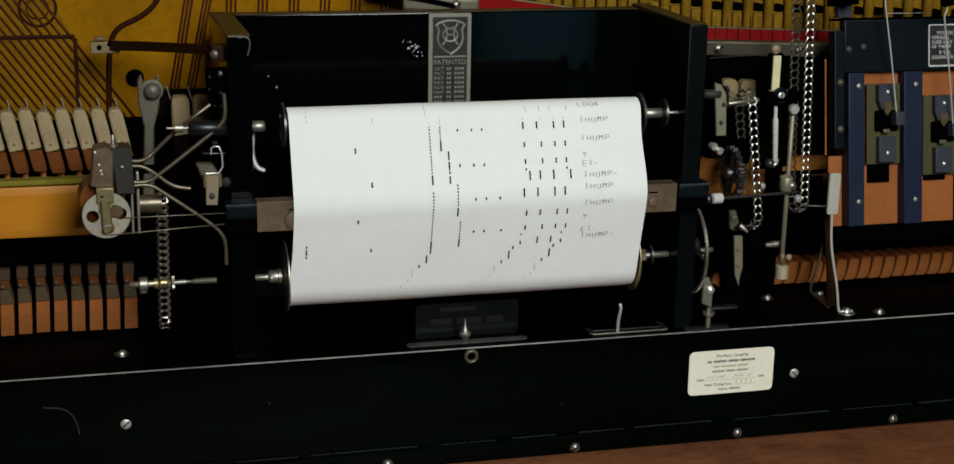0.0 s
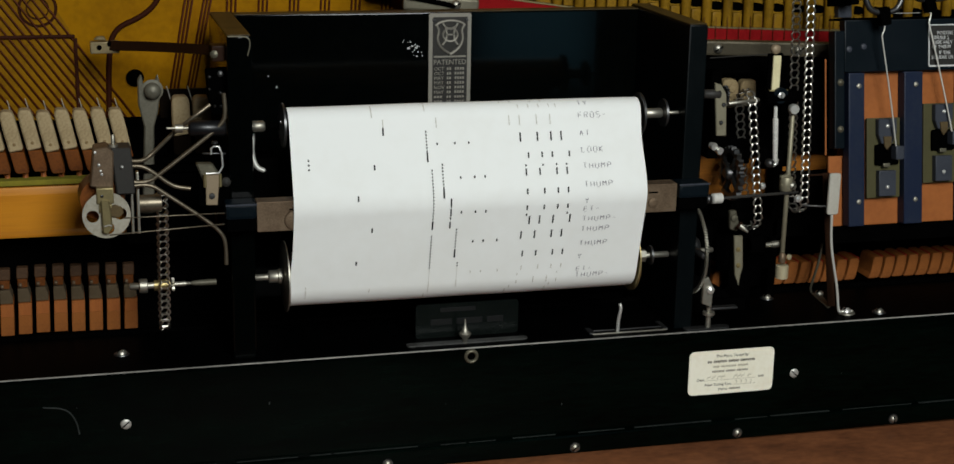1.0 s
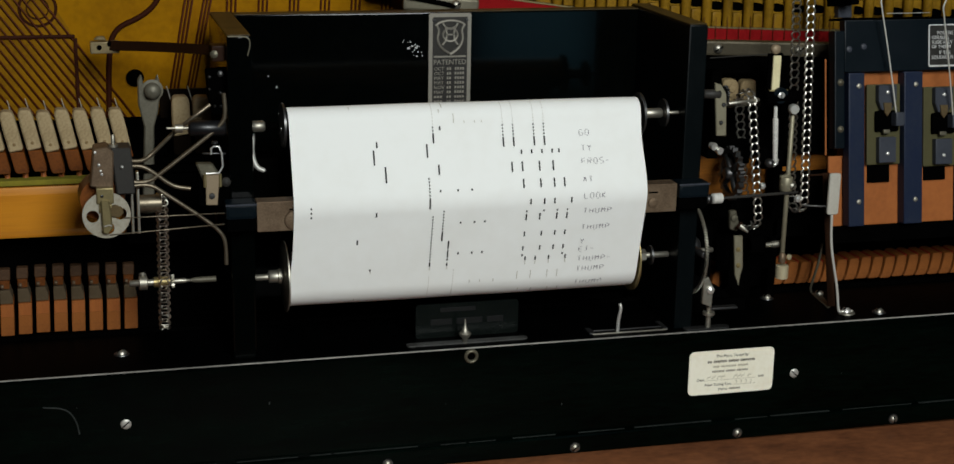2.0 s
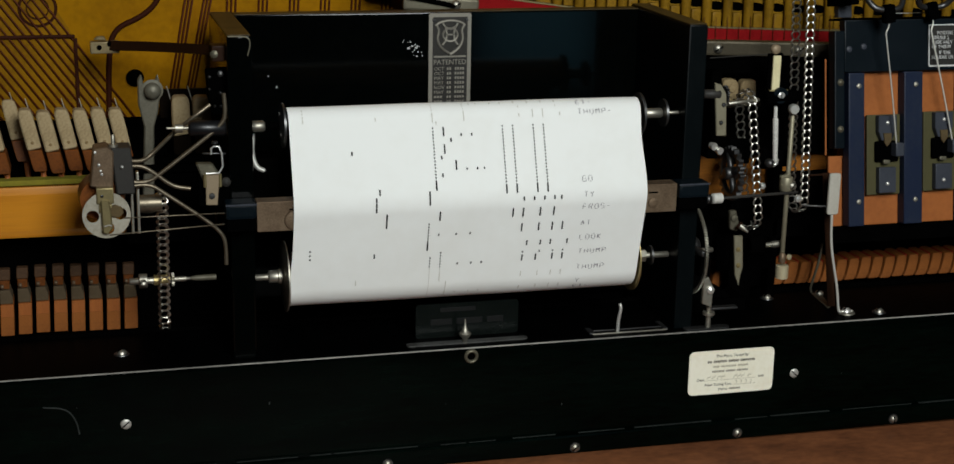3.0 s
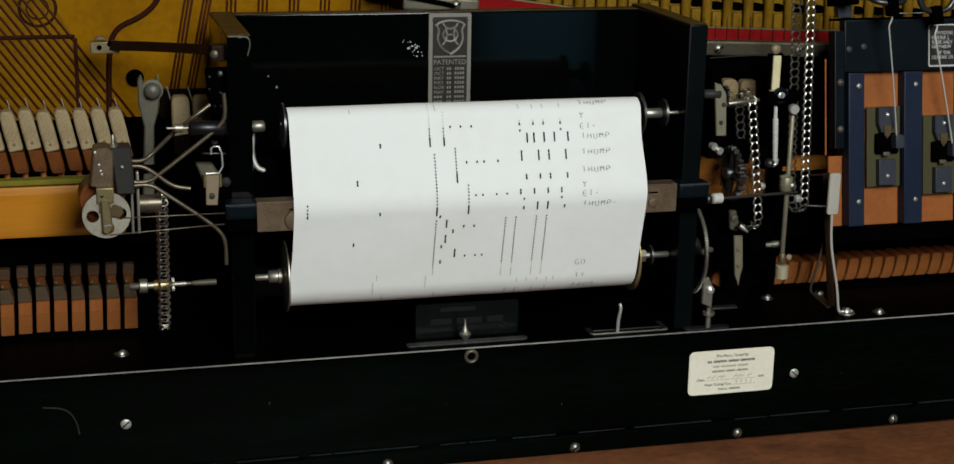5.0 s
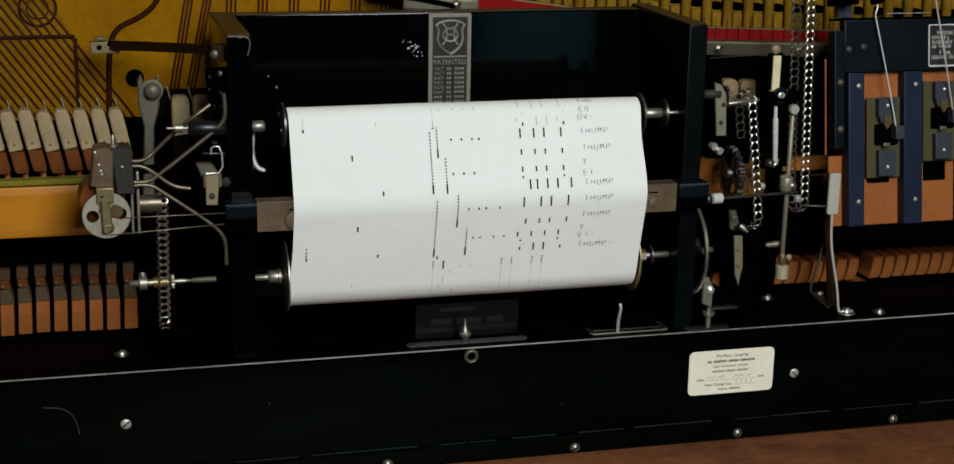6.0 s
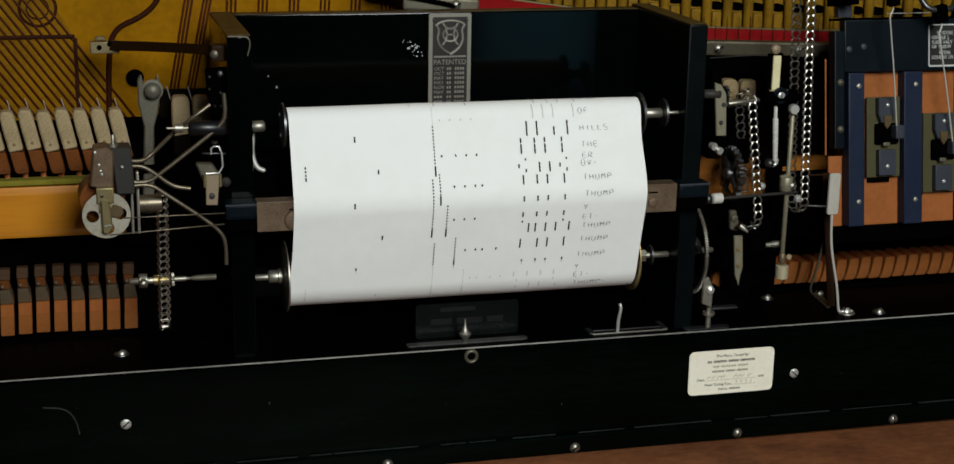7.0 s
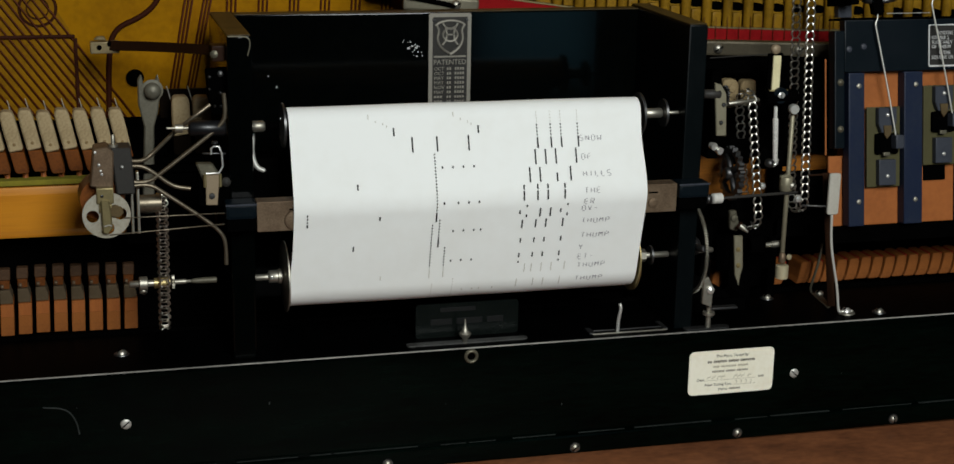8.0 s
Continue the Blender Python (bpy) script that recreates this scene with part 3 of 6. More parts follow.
def paper_roll():
    t = thing("music_roll", (0, 0, 0), "white perforated paper music roll running downwards over the tracker bar", "music roll")
    b = bmesh.new()
    half, rows = 0.1430, []
    s = UP_START - UPPER[2] * 3.0
    while s < LOW_START + LOWER[2] * 3.0:
        y, z, e = on_paper(s)
        row = []
        for k in range(25):
            x = -half + 2 * half * k / 24
            wave = 0.00022 * math.sin(9 + 31 * x + 40 * s) * math.sin(70 * s + 2.1 * math.sin(17 * x))
            if k > 18:
                x -= 0.0016 * (k - 18) / 6 * math.exp(-((s + 0.046) / 0.020) ** 2)
            if k < 6:
                x -= 0.0014 * (6 - k) / 6 * math.exp(-((s - 0.060) / 0.018) ** 2)
            row.append(b.verts.new((x, y - wave * math.cos(e), z + wave * math.sin(e))))
        rows.append(row)
        s += 0.0018
    for r0, r1 in zip(rows, rows[1:]):
        for k in range(24):
            b.faces.new((r0[k], r1[k], r1[k + 1], r0[k + 1])).smooth = True
    part("paper_web", b, "paper", t)
    return t


ROLL = paper_roll()
BAND = 0.003
PIECES, EDGES, SLOTS = {}, {}, []


def cut(s0, s1, x, wide, bands=PIECES):
    """Lay a punched slot, or the edge of one, into the bands of paper that it crosses."""
    k = math.floor(s0 / BAND)
    while k * BAND < s1:
        a, e = max(s0, k * BAND), min(s1, (k + 1) * BAND)
        if e - a > 0.0002:
            bands.setdefault(k, []).append((x - wide / 2, x + wide / 2, a - (k + 0.5) * BAND, e - (k + 0.5) * BAND))
        k += 1


PITCH, SLOT = 0.002822, 0.00125


def slot(a, b, *lanes):
    for lane in lanes:
        n = max(1, math.ceil((b - a) / 4.2))
        for k in range(n):
            SLOTS.append((lane * PITCH, (a + (b - a) * (k + 0.5) / n) / 1000, (b - a) / n / 1000))
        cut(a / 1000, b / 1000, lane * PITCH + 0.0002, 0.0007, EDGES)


def dotted(a, b, *lanes):
    """A long note: a chain of round holes that ends, at the foot, in an open slot."""
    for lane in lanes:
        s = a / 1000
        while s < b / 1000 - 0.008:
            cut(s, s + 0.0014, lane * PITCH, SLOT * 0.85)
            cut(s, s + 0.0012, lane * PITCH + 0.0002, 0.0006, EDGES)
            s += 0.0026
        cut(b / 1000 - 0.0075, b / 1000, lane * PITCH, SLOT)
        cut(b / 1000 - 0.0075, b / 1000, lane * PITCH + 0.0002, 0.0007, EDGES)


# the notes, in millimetres from the bar at the start
slot(72.4, 74.8, -20)
slot(70.9, 72.7, 4, 16)
slot(66.7, 69.0, -18, 6, 18)
slot(58.5, 65.0, -17, 7, 19)
slot(54.1, 56.9, -15, 9, 21)
slot(45.6, 53.0, -13, 11, 23)
slot(41.2, 44.4, -12, 12, 24)
slot(41.0, 42.8, -47)
dotted(-8.8, 40.8, -12)
slot(36.8, 40.1, -47, -29, 14, 26)
slot(33.7, 39.9, 19, 23)
dotted(16.4, 39.4, -4)
slot(34.8, 36.6, -47)
slot(31.8, 33.6, -47)
slot(29.9, 31.7, 14, 26)
slot(22.9, 27.0, 15, 20, 24, 27)
slot(25.0, 27.3, 0, 3, 8)
slot(9.2, 14.3, 15, 19, 24, 27)
slot(10.8, 14.4, -33)
dotted(-14.2, 11.8, -5)
slot(-3.3, -0.9, 0, 3, 7)
slot(-9.1, -2.0, 14, 18, 23, 26)
dotted(-63.6, -14.4, -12)
slot(-18.6, -14.4, -29)
slot(-22.6, -15.1, 16, 19, 23, 28)
slot(-20.8, -15.0, -7)
slot(-24.8, -22.7, -7, 15, 27)
slot(-27.8, -25.6, -7)
slot(-32.2, -28.0, -7, 15, 20, 24, 27)
slot(-29.9, -27.6, -4, 0, 3)
slot(-40.6, -33.4, -7)
slot(-45.6, -41.2, -33, 15, 20, 24, 27)
dotted(-68.0, -40.8, -9)
slot(-57.7, -55.7, -4, 0, 3)
slot(-61.7, -55.9, 15, 19, 24, 27)
slot(-64.8, -63.2, 15, 20, 24, 27)
slot(-69.2, -65.0, -28)
slot(-68.0, -66.4, -46)
dotted(-94.4, -69.8, -13)
slot(-74.5, -69.9, 16, 20, 23, 28)
slot(-71.6, -70.0, -46)
slot(-75.2, -73.6, -46)
slot(-84.8, -82.9, -10, -5, -1)
slot(-90.5, -83.1, 14, 19, 23, 26)
slot(-104.2, -91.6, -25)
slot(-104.5, -96.4, -10, 11, 14, 19, 23)
slot(-117.6, -105.8, -28)
slot(-121.0, -110.0, -13)
slot(-113.8, -110.4, 14, 17, 20, 23, 25)
dotted(-171.1, -116.8, 9, 12, 18, 21)
slot(-124.0, -119.2, -27)
dotted(-171.0, -121.4, -11)
slot(-134.8, -131.4, -9)
slot(-138.6, -136.7, -2, 1, 3)
slot(-144.6, -137.0, -5)
slot(-148.6, -145.6, -9)
slot(-157.6, -150.0, -8)
slot(-154.4, -151.0, -34)
slot(-162.4, -159.0, -6)
slot(-165.8, -163.5, -3, 0)
slot(-171.2, -163.8, -8)
slot(-175.6, -172.8, -10)
dotted(-224.4, -174.8, -11)
dotted(-199.2, -175.4, -2)
slot(-183.5, -176.7, 18, 21)
slot(-180.3, -177.2, -47, -27, 14, 26)
slot(-182.8, -181.0, -47)
slot(-185.6, -184.0, -47)
slot(-187.0, -185.2, 14, 25)
slot(-188.8, -187.2, -47)
slot(-194.2, -189.7, 13, 17, 21, 25)
slot(-191.6, -189.9, 0, 2, 6, 9)
slot(-205.8, -201.2, -33, 15, 19, 22, 27)
dotted(-228.6, -201.0, -5)
slot(-217.9, -215.8, -2, 1, 3, 7)
slot(-224.6, -216.2, 14, 19, 22, 27)
dotted(-278.6, -230.0, -12)
dotted(-257.8, -230.0, -8)
slot(-234.0, -230.2, -26)
slot(-238.5, -230.6, 16, 18, 21, 24, 28)
slot(-241.2, -239.4, 14, 26)
slot(-246.1, -244.1, -6, -3, 0)
slot(-248.8, -244.5, 14, 18, 21, 26)
dotted(-282.8, -257.8, -10)
slot(-262.5, -258.1, -34, 14, 18, 21, 26)
slot(-273.1, -271.2, -6, -3, 0, 2)
slot(-279.2, -271.5, 14, 18, 21, 26)
slot(-283.9, -281.1, -47, 15, 27)
dotted(-336.0, -280.8, -11)
slot(-289.1, -281.1, 19, 22)
slot(-287.9, -284.4, -27, 13, 25)
slot(-286.4, -284.8, -47)
slot(-289.4, -287.6, -47)
slot(-292.3, -290.4, -47, 15, 27)
slot(-297.6, -295.6, -9, -5, -2, 1)
slot(-303.7, -295.9, 14, 18, 21, 26)
slot(-308.6, -304.6, 14, 18, 21, 26)
slot(-314.2, -309.6, -33)
slot(-317.2, -310.0, 24)
slot(-322.0, -310.2, 16, 19, 28)
slot(-325.7, -323.8, -9, -6, -3, 0)
slot(-336.4, -324.2, 18, 21, 24, 30)
dotted(-366.9, -337.2, 19, 23, 26, 31)
slot(-349.6, -337.4, -17, -10, -1)
slot(-357.3, -350.7, -22, 2)
slot(-359.2, -357.4, -24, 0)
slot(-361.4, -359.5, -25, -1)
slot(-363.3, -361.5, -27, -3)
slot(-368.2, -364.4, -29, -5)

# stencil alphabet: strokes between points of a 2 by 2 cell, broken as by a stencil's bridges
STROKES = {
    "T": "02-22 12-10", "H": "02-00 22-20 01-21", "U": "02-00 22-20 00-20", "M": "02-00 22-20 02-11 22-11", "P": "02-00 02-22 22-21 01-21",
    "Y": "02-11 22-11 11-10", "E": "02-00 02-22 01-21 00-20", "-": "01-21", "L": "02-00 00-20", "O": "02-00 22-20 02-22 00-20", "K": "02-00 01-22 01-20",
    "A": "00-12 20-12 01-21", "F": "02-00 02-22 01-21", "R": "02-00 02-22 22-21 01-21 11-20", "S": "22-02 02-01 01-21 21-20 20-00", "G": "22-02 02-00 00-20 20-21 21-11",
    "I": "12-10", "V": "02-10 22-10", "N": "02-00 22-20 02-20", "D": "02-00 02-12 12-21 21-10 10-00", "W": "02-00 22-20 00-11 20-11",
}
WORDS = []


def words(text, s, x):
    WORDS.append((text, s / 1000, x / 1000))


words("ET-", 29.2, 90)
words("THUMP-", 34.8, 90)
words("GO", -125.8, 88.5)
words("TY", -113.2, 89.5)
words("FROS-", -102.8, 89)
words("AT", -88.2, 89)
words("LOOK", -75.0, 89.5)
words("THUMP", -61.8, 90)
words("THUMP", -47.0, 90)
words("Y", -33.8, 90.5)
words("ET-", -26.6, 90)
words("THUMP-", -17.6, 90)
words("THUMP", -8.2, 90)
words("THUMP", 5.0, 90)
words("Y", 17.4, 90)
words("THUMP", -207.4, 89)
words("Y", -195.6, 88.5)
words("ET-", -188.4, 88.5)
words("THUMP-", -179.8, 89)
words("OV-", -287.0, 88.5)
words("THUMP", -275.6, 89.5)
words("THUMP", -262.2, 90.5)
words("Y", -251.0, 90)
words("ET-", -242.2, 90)
words("THUMP", -234.2, 90.5)
words("THUMP", -221.6, 90)
words("SNOW", -344.0, 88.5)
words("OF", -329.0, 89)
words("HILLS", -315.2, 89.5)
words("THE", -301.8, 90)
words("ER", -293.0, 90)
TRAVEL = []


def paper_marks():
    """Every band of holes and every printed word is a rigid piece that rides on the paper."""
    # Grey strips put the shade at the slots' cut edges into colour.
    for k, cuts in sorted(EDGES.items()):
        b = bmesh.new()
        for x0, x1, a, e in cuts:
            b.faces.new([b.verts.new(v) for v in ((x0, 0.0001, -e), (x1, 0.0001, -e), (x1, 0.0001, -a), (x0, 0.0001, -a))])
        TRAVEL.append((tagged(part("cut_edge", b, "cut_paper", ROLL, "grey strips painting the shaded edges of punched slots", False, True), kind="stuff"), (k + 0.5) * BAND))
    # Holes are near-black patches on the web, painting the dark seen through them.
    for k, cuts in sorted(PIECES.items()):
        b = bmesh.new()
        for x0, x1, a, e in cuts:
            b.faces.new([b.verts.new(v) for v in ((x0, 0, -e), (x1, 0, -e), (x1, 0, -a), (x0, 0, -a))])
        TRAVEL.append((tagged(part("perforated_strip", b, "hole", ROLL, "dark dots painted for the shade inside punched holes", False, True), kind="stuff"), (k + 0.5) * BAND))
    shapes = {}
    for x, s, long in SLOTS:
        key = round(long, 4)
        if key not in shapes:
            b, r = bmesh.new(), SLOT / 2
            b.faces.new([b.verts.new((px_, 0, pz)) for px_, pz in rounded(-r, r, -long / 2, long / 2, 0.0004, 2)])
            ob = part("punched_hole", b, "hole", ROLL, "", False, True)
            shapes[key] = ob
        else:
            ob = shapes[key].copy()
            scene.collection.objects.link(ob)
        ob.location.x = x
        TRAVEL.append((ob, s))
    for text, s, x in WORDS:
        b = bmesh.new()
        for i, ch in enumerate(text):
            for stroke in STROKES[ch].split():
                p, q = [Vector((int(c[0]) * 0.0014 + i * 0.00505, 0, int(c[1]) * 0.0023 - 0.0023)) for c in stroke.split("-")] if ch != "-" else (Vector((i * 0.00505, 0, 0)), Vector((i * 0.00505 + 0.0026, 0, 0)))
                p, q = p.lerp(q, 0.13), q.lerp(p, 0.13)
                d = (q - p).normalized()
                n = Vector((-d.z, 0, d.x)) * (0.00033 if abs(d.z) > 0.5 else 0.00019)
                b.faces.new([b.verts.new(v) for v in (p - n, q - n, q + n, p + n)])
        bmesh.ops.recalc_face_normals(b, faces=b.faces[:])
        TRAVEL.append((part("printed_word", b, "ink", ROLL, "faint grey stencilled word", False, True), s))
        TRAVEL[-1][0].location.x = x


paper_marks()


def spool(name, c, label, core, flange, parts):
    t = thing(name, (0, c[0], c[1]), label, "spool")
    part("core", rod((-0.142, c[0], c[1]), (0.142, c[0], c[1]), core), "dark_wood", t)
    parts(t, c[0], c[1], flange)
    return t


def upper_parts(t, y, z, r):
    for s in (-1, 1):
        f = lathe([(0, r * 0.6), (0.0005, r), (0.0022, r), (0.003, r * 0.8), (0.0045, r * 0.35)], (s * 0.1445, y, z), (s, 0, 0), 32)
        part("flange", f, "dark_steel", t)
    part("axle", rod((-0.170, y, z), (-0.1595, y, z), 0.0044), "steel", t)
    part("thin_axle", rod((-0.1595, y, z), (-0.1475, y, z), 0.0030), "matt_black", t)
    part("axle", rod((0.149, y, z), (0.166, y, z), 0.0042), "steel", t)
    part("disc", lathe([(0, 0.003), (0.0002, 0.0115), (0.002, 0.0118), (0.0023, 0.004)], (0.166, y, z), (1, 0, 0), 28), "dark_steel", t)
    part("spindle", rod((0.168, y, z), (0.184, y, z), 0.0015), "steel", t)
    for s in (0, 2.1, 4.2):
        screw(t, (-0.1482, y + 0.009 * math.cos(s), z + 0.009 * math.sin(s)), 0.0014, (-1, 0, 0))


def lower_parts(t, y, z, r):
    for s in (-1, 1):
        f = lathe([(0, r * 0.5), (0.0004, r), (0.0014, r), (0.0018, r * 0.92), (0.0026, r * 0.5)], (s * 0.1442, y, z), (s, 0, 0), 40)
        part("flange", f, "brass" if s > 0 else "steel", t)
    part("axle", rod((-0.1705, y, z), (-0.146, y, z), 0.0026), "steel", t)
    part("axle", rod((0.146, y, z), (0.1805, y, z), 0.0026), "steel", t)
    part("collar", lathe([(0, 0.0040), (0.0012, 0.0052), (0.0075, 0.0052), (0.0080, 0.0062), (0.0105, 0.0062), (0.0110, 0.0040)], (-0.1585, y, z), (1, 0, 0), 20), "steel", t)
    part("collar", lathe([(0, 0.0055), (0.007, 0.0055), (0.0072, 0.0035)], (0.152, y, z), (1, 0, 0), 6), "steel", t)
    part("disc", lathe([(0, 0.008), (0.0015, 0.0085), (0.0018, 0.004)], (0.163, y, z), (1, 0, 0), 24), "dark_steel", t)
    screw(t, (-0.156, y - 0.0044, z), 0.0018, (0, -1, 0))


SPOOL_UP = spool("supply_spool", UPPER, "dark supply spool carrying the paper on steel axles", 0.0122, 0.0175, upper_parts)
SPOOL_LOW = spool("take_up_spool", LOWER, "take-up spool with thin polished metal flanges", 0.0222, 0.0285, lower_parts)


def tracker_bar():
    t = thing("tracker_bar", (0, 0.01, 0), "brass tracker bar behind the paper between dark blue end blocks", "tracker bar")
    bar = part("bar", block(-0.1705, 0.1705, 0.0046, 0.0195, -0.0172, 0.0062, 0.0006), "brown_brass", t)
    for x in (-0.1420, 0.1500):
        part("stud", lathe([(0, 0.0080), (0.0008, 0.0078), (0.0012, 0.0070), (0.0014, 0.0066), (0.0014, 0)] if x < 0 else [(0, 0.0042), (0.0012, 0.0040), (0.0016, 0.002)], (x, 0.0046, -0.009), (0, -1, 0), 28), "brown_brass", bar)
        part("seam", block(x - 0.004, x + 0.004, 0.0040, 0.0048, -0.0010, 0.0002, 0.0002), "matt_black", bar)
    for x0, x1 in ((-0.1945, -0.1707), (0.1707, 0.1975)):
        e = part("end_block", block(x0, x1, 0.0005, 0.0198, -0.0060, 0.0068, 0.0028), "navy", t, "dark blue painted end block")
        # Black lower half and pale rim paint the block's shade and highlight.
        part("foot", block(x0 + 0.001, x1 - 0.001, 0.0022, 0.0198, -0.0155, -0.0062, 0.0012), "matt_black", e)
        part("rim", block(x0, x1, 0.0001, 0.0008, 0.0050, 0.0064, 0.0002), "slate", e)
    return t


tracker_bar()

# ---- piano action behind and beside the box ----
def hammer(lean=-0.21, wide=1.0, foot="dark_wood"):
    t = thing("hammer", (0, 0.12, 0.008), "cream felt piano hammer with a brown wooden moulding", "piano hammer", "hammers of the piano action")
    def shape(keys, y0, y1, drop=0.0, soft=0.0006):
        outline = [(-w * wide + 0.0002 * z, z) for w, z in keys] + [(w * wide, z - cut_) for (w, z), cut_ in zip(keys[::-1], (0,) * (len(keys) - 1) + (drop,))]
        return slab([(x + lean * z, z + 0.008) for x, z in outline[::-1]], y0, y1 - y0, None, soft)
    part("felt_head", shape([(0.0055, 0.0235), (0.0057, 0.040), (0.0055, 0.0515), (0.0048, 0.0548), (0.0034, 0.0562)], 0.108, 0.121, -0.002, 0.0011), "felt", t)
    dent = lathe([(0, 0.0013), (0.0002, 0.0010), (0.0003, 0)], (-0.0002 + lean * 0.030, 0.1079, 0.0380), (0, -1, 0), 10)
    part("staple_dent", dent, "post_felt", t, "brown dent of the staple")
    part("moulding", shape([(0.0046, 0.006), (0.0054, 0.009), (0.0055, 0.0234)], 0.110, 0.132), foot, t, "brown wooden moulding")
    part("shank", rod((0.003, 0.12, -0.022), (0.0, 0.12, 0.016), 0.0022), "action_wood", t)
    part("spring", pipe([(-0.0075, 0.125, 0.058), (-0.009, 0.127, 0.0645), (-0.0105, 0.130, 0.0695)], 0.0004, None, 6, 1), "chrome", t)
    return t


def place_row(made, places):
    """The first stands at the first place, the copies at the others."""
    base = PLACE[made]
    for p in places[1:]:
        PLACE[copy_thing(made, base @ Matrix.Translation(base.inverted().to_3x3() @ Vector(p)))] = base
    made.matrix_world = base @ Matrix.Translation(base.inverted().to_3x3() @ Vector(places[0]))


rngh = random.Random(2)
HAMMER = hammer()
place_row(HAMMER, [(-0.3408, 0.0, -0.0025), (-0.3547, 0.0, -0.0025), (-0.3685, 0.0, -0.0025)] + [(-0.3685 + 0.01385 * k, rngh.uniform(-0.0015, 0.0015), rngh.uniform(-0.0008, 0.0008) - 0.0025) for k in range(3, 9)])
# These two mouldings are near-black: the shade they stand in, as colour.
place_row(hammer(-0.02, 1.3, "umber"), [(-0.2155, 0.012, 0.0035), (-0.1985, 0.012, 0.0030)])


def rail():
    t = thing("hammer_rail", (0, 0.12, -0.02), "glossy orange maple rail across the piano action", "rail")
    part("board", block(-0.55, -0.1895, 0.110, 0.126, -0.043, 0.0015, 0.0075), "wood", t)
    # Darker wood here paints in the shade of the frame and motor above.
    part("rail_end", block(0.1972, 0.55, 0.112, 0.126, -0.038, 0.0060, 0.006), "shaded_rail_wood", t, "end of the rail, its shade put into a darker brown")
    part("felt_lining", block(-0.55, -0.275, 0.109, 0.122, 0.0017, 0.0062, 0.0012), "green_felt", t, "yellow-green felt lining")
    return t


rail()


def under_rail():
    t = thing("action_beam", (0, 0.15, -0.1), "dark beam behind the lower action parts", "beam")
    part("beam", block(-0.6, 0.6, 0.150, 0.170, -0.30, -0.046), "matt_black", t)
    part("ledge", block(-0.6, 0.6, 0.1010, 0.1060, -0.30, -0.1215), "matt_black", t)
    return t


under_rail()


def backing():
    t = thing("action_backing", (0, 0.16, 0.0), "black boards added for the dark depth behind hammers and levers", "board")
    # Added dark sheets stand in for the shade behind the hammers.
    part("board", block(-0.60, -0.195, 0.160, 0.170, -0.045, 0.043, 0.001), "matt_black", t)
    # Umber sheet paints the plate's darkening towards the box wall.
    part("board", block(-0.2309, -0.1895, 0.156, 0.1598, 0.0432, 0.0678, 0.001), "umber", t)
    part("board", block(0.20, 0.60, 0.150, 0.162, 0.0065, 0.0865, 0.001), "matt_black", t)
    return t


backing()


def wippen(slant):
    t = thing("wippen", (0, 0.115, -0.1225), "orange wooden action lever with grey felt", "action lever", "levers of the lower action")
    def bit(x0, x1, z0, z1, y0, mat, name, label="", deep=0.030, soft=0.0006):
        o = [(x0 + slant * (z0 + 0.1225), z0), (x1 + slant * (z0 + 0.1225), z0), (x1 + slant * (z1 + 0.1225), z1), (x0 + slant * (z1 + 0.1225), z1)]
        part(name, slab(o, y0, deep, None, soft), mat, t, label)
    if slant < 0.1:
        bit(-0.0049, 0.0056, -0.1225, -0.10662, 0.1078, "lever_red", "lever", "", 0.030, 0.0002)
        bit(-0.0048, 0.0055, -0.1066, -0.0965, 0.108, "action_wood", "lever_face", "", 0.030, 0.0002)
        part("felt_pad", slab([(-0.0042, -0.0963), (0.0058, -0.0963), (0.0058, -0.0905), (0.0046, -0.0880), (0.0042, -0.0850), (-0.0040, -0.0850), (-0.0042, -0.0900)], 0.110, 0.020, None, 0.0005), "grey_felt", t, "grey felt pad")
        # Post and cap take darker wood: the rail's shade in their colour.
        bit(-0.0052, 0.0026, -0.0848, -0.0772, 0.113, "dark_wood", "post", "", 0.012)
        bit(-0.0058, 0.0032, -0.0770, -0.0680, 0.112, "shaded_cap_wood", "cap", "", 0.008)
        part("pin", rod((-0.0032, 0.1115, -0.0820), (-0.0005, 0.1115, -0.0820), 0.0018), "brown_brass", t)
    else:
        shape = [(-0.0066, -0.1215), (0.0036, -0.1215), (0.0056, -0.1165), (0.0070, -0.1090), (0.0074, -0.1035), (0.0064, -0.1010), (-0.0014, -0.1010), (-0.0024, -0.1035), (-0.0030, -0.1090), (-0.0044, -0.1165)]
        part("lever", slab(shape, 0.108, 0.026, None, 0.0007), "dim_lever_wood", t)
        part("gap_felt", slab([(0.0030, -0.1200), (0.0048, -0.1200), (0.0084, -0.1010), (0.0066, -0.1010)], 0.1105, 0.018), "red_felt_dark", t, "dark red felt between the levers")
    return t


M["lever_red"] = material("reddish_action_wood", (0.24, 0.078, 0.016), 0.5, other=(0.13, 0.038, 0.008), scale=60, bump=0.1)
# Darker copy of action_wood: the right levers' weaker light, as colour.
M["dim_lever_wood"] = material("dim_action_wood", (0.23, 0.074, 0.016), 0.55, mix=0.5, other=(0.12, 0.036, 0.008), scale=60, bump=0.1)
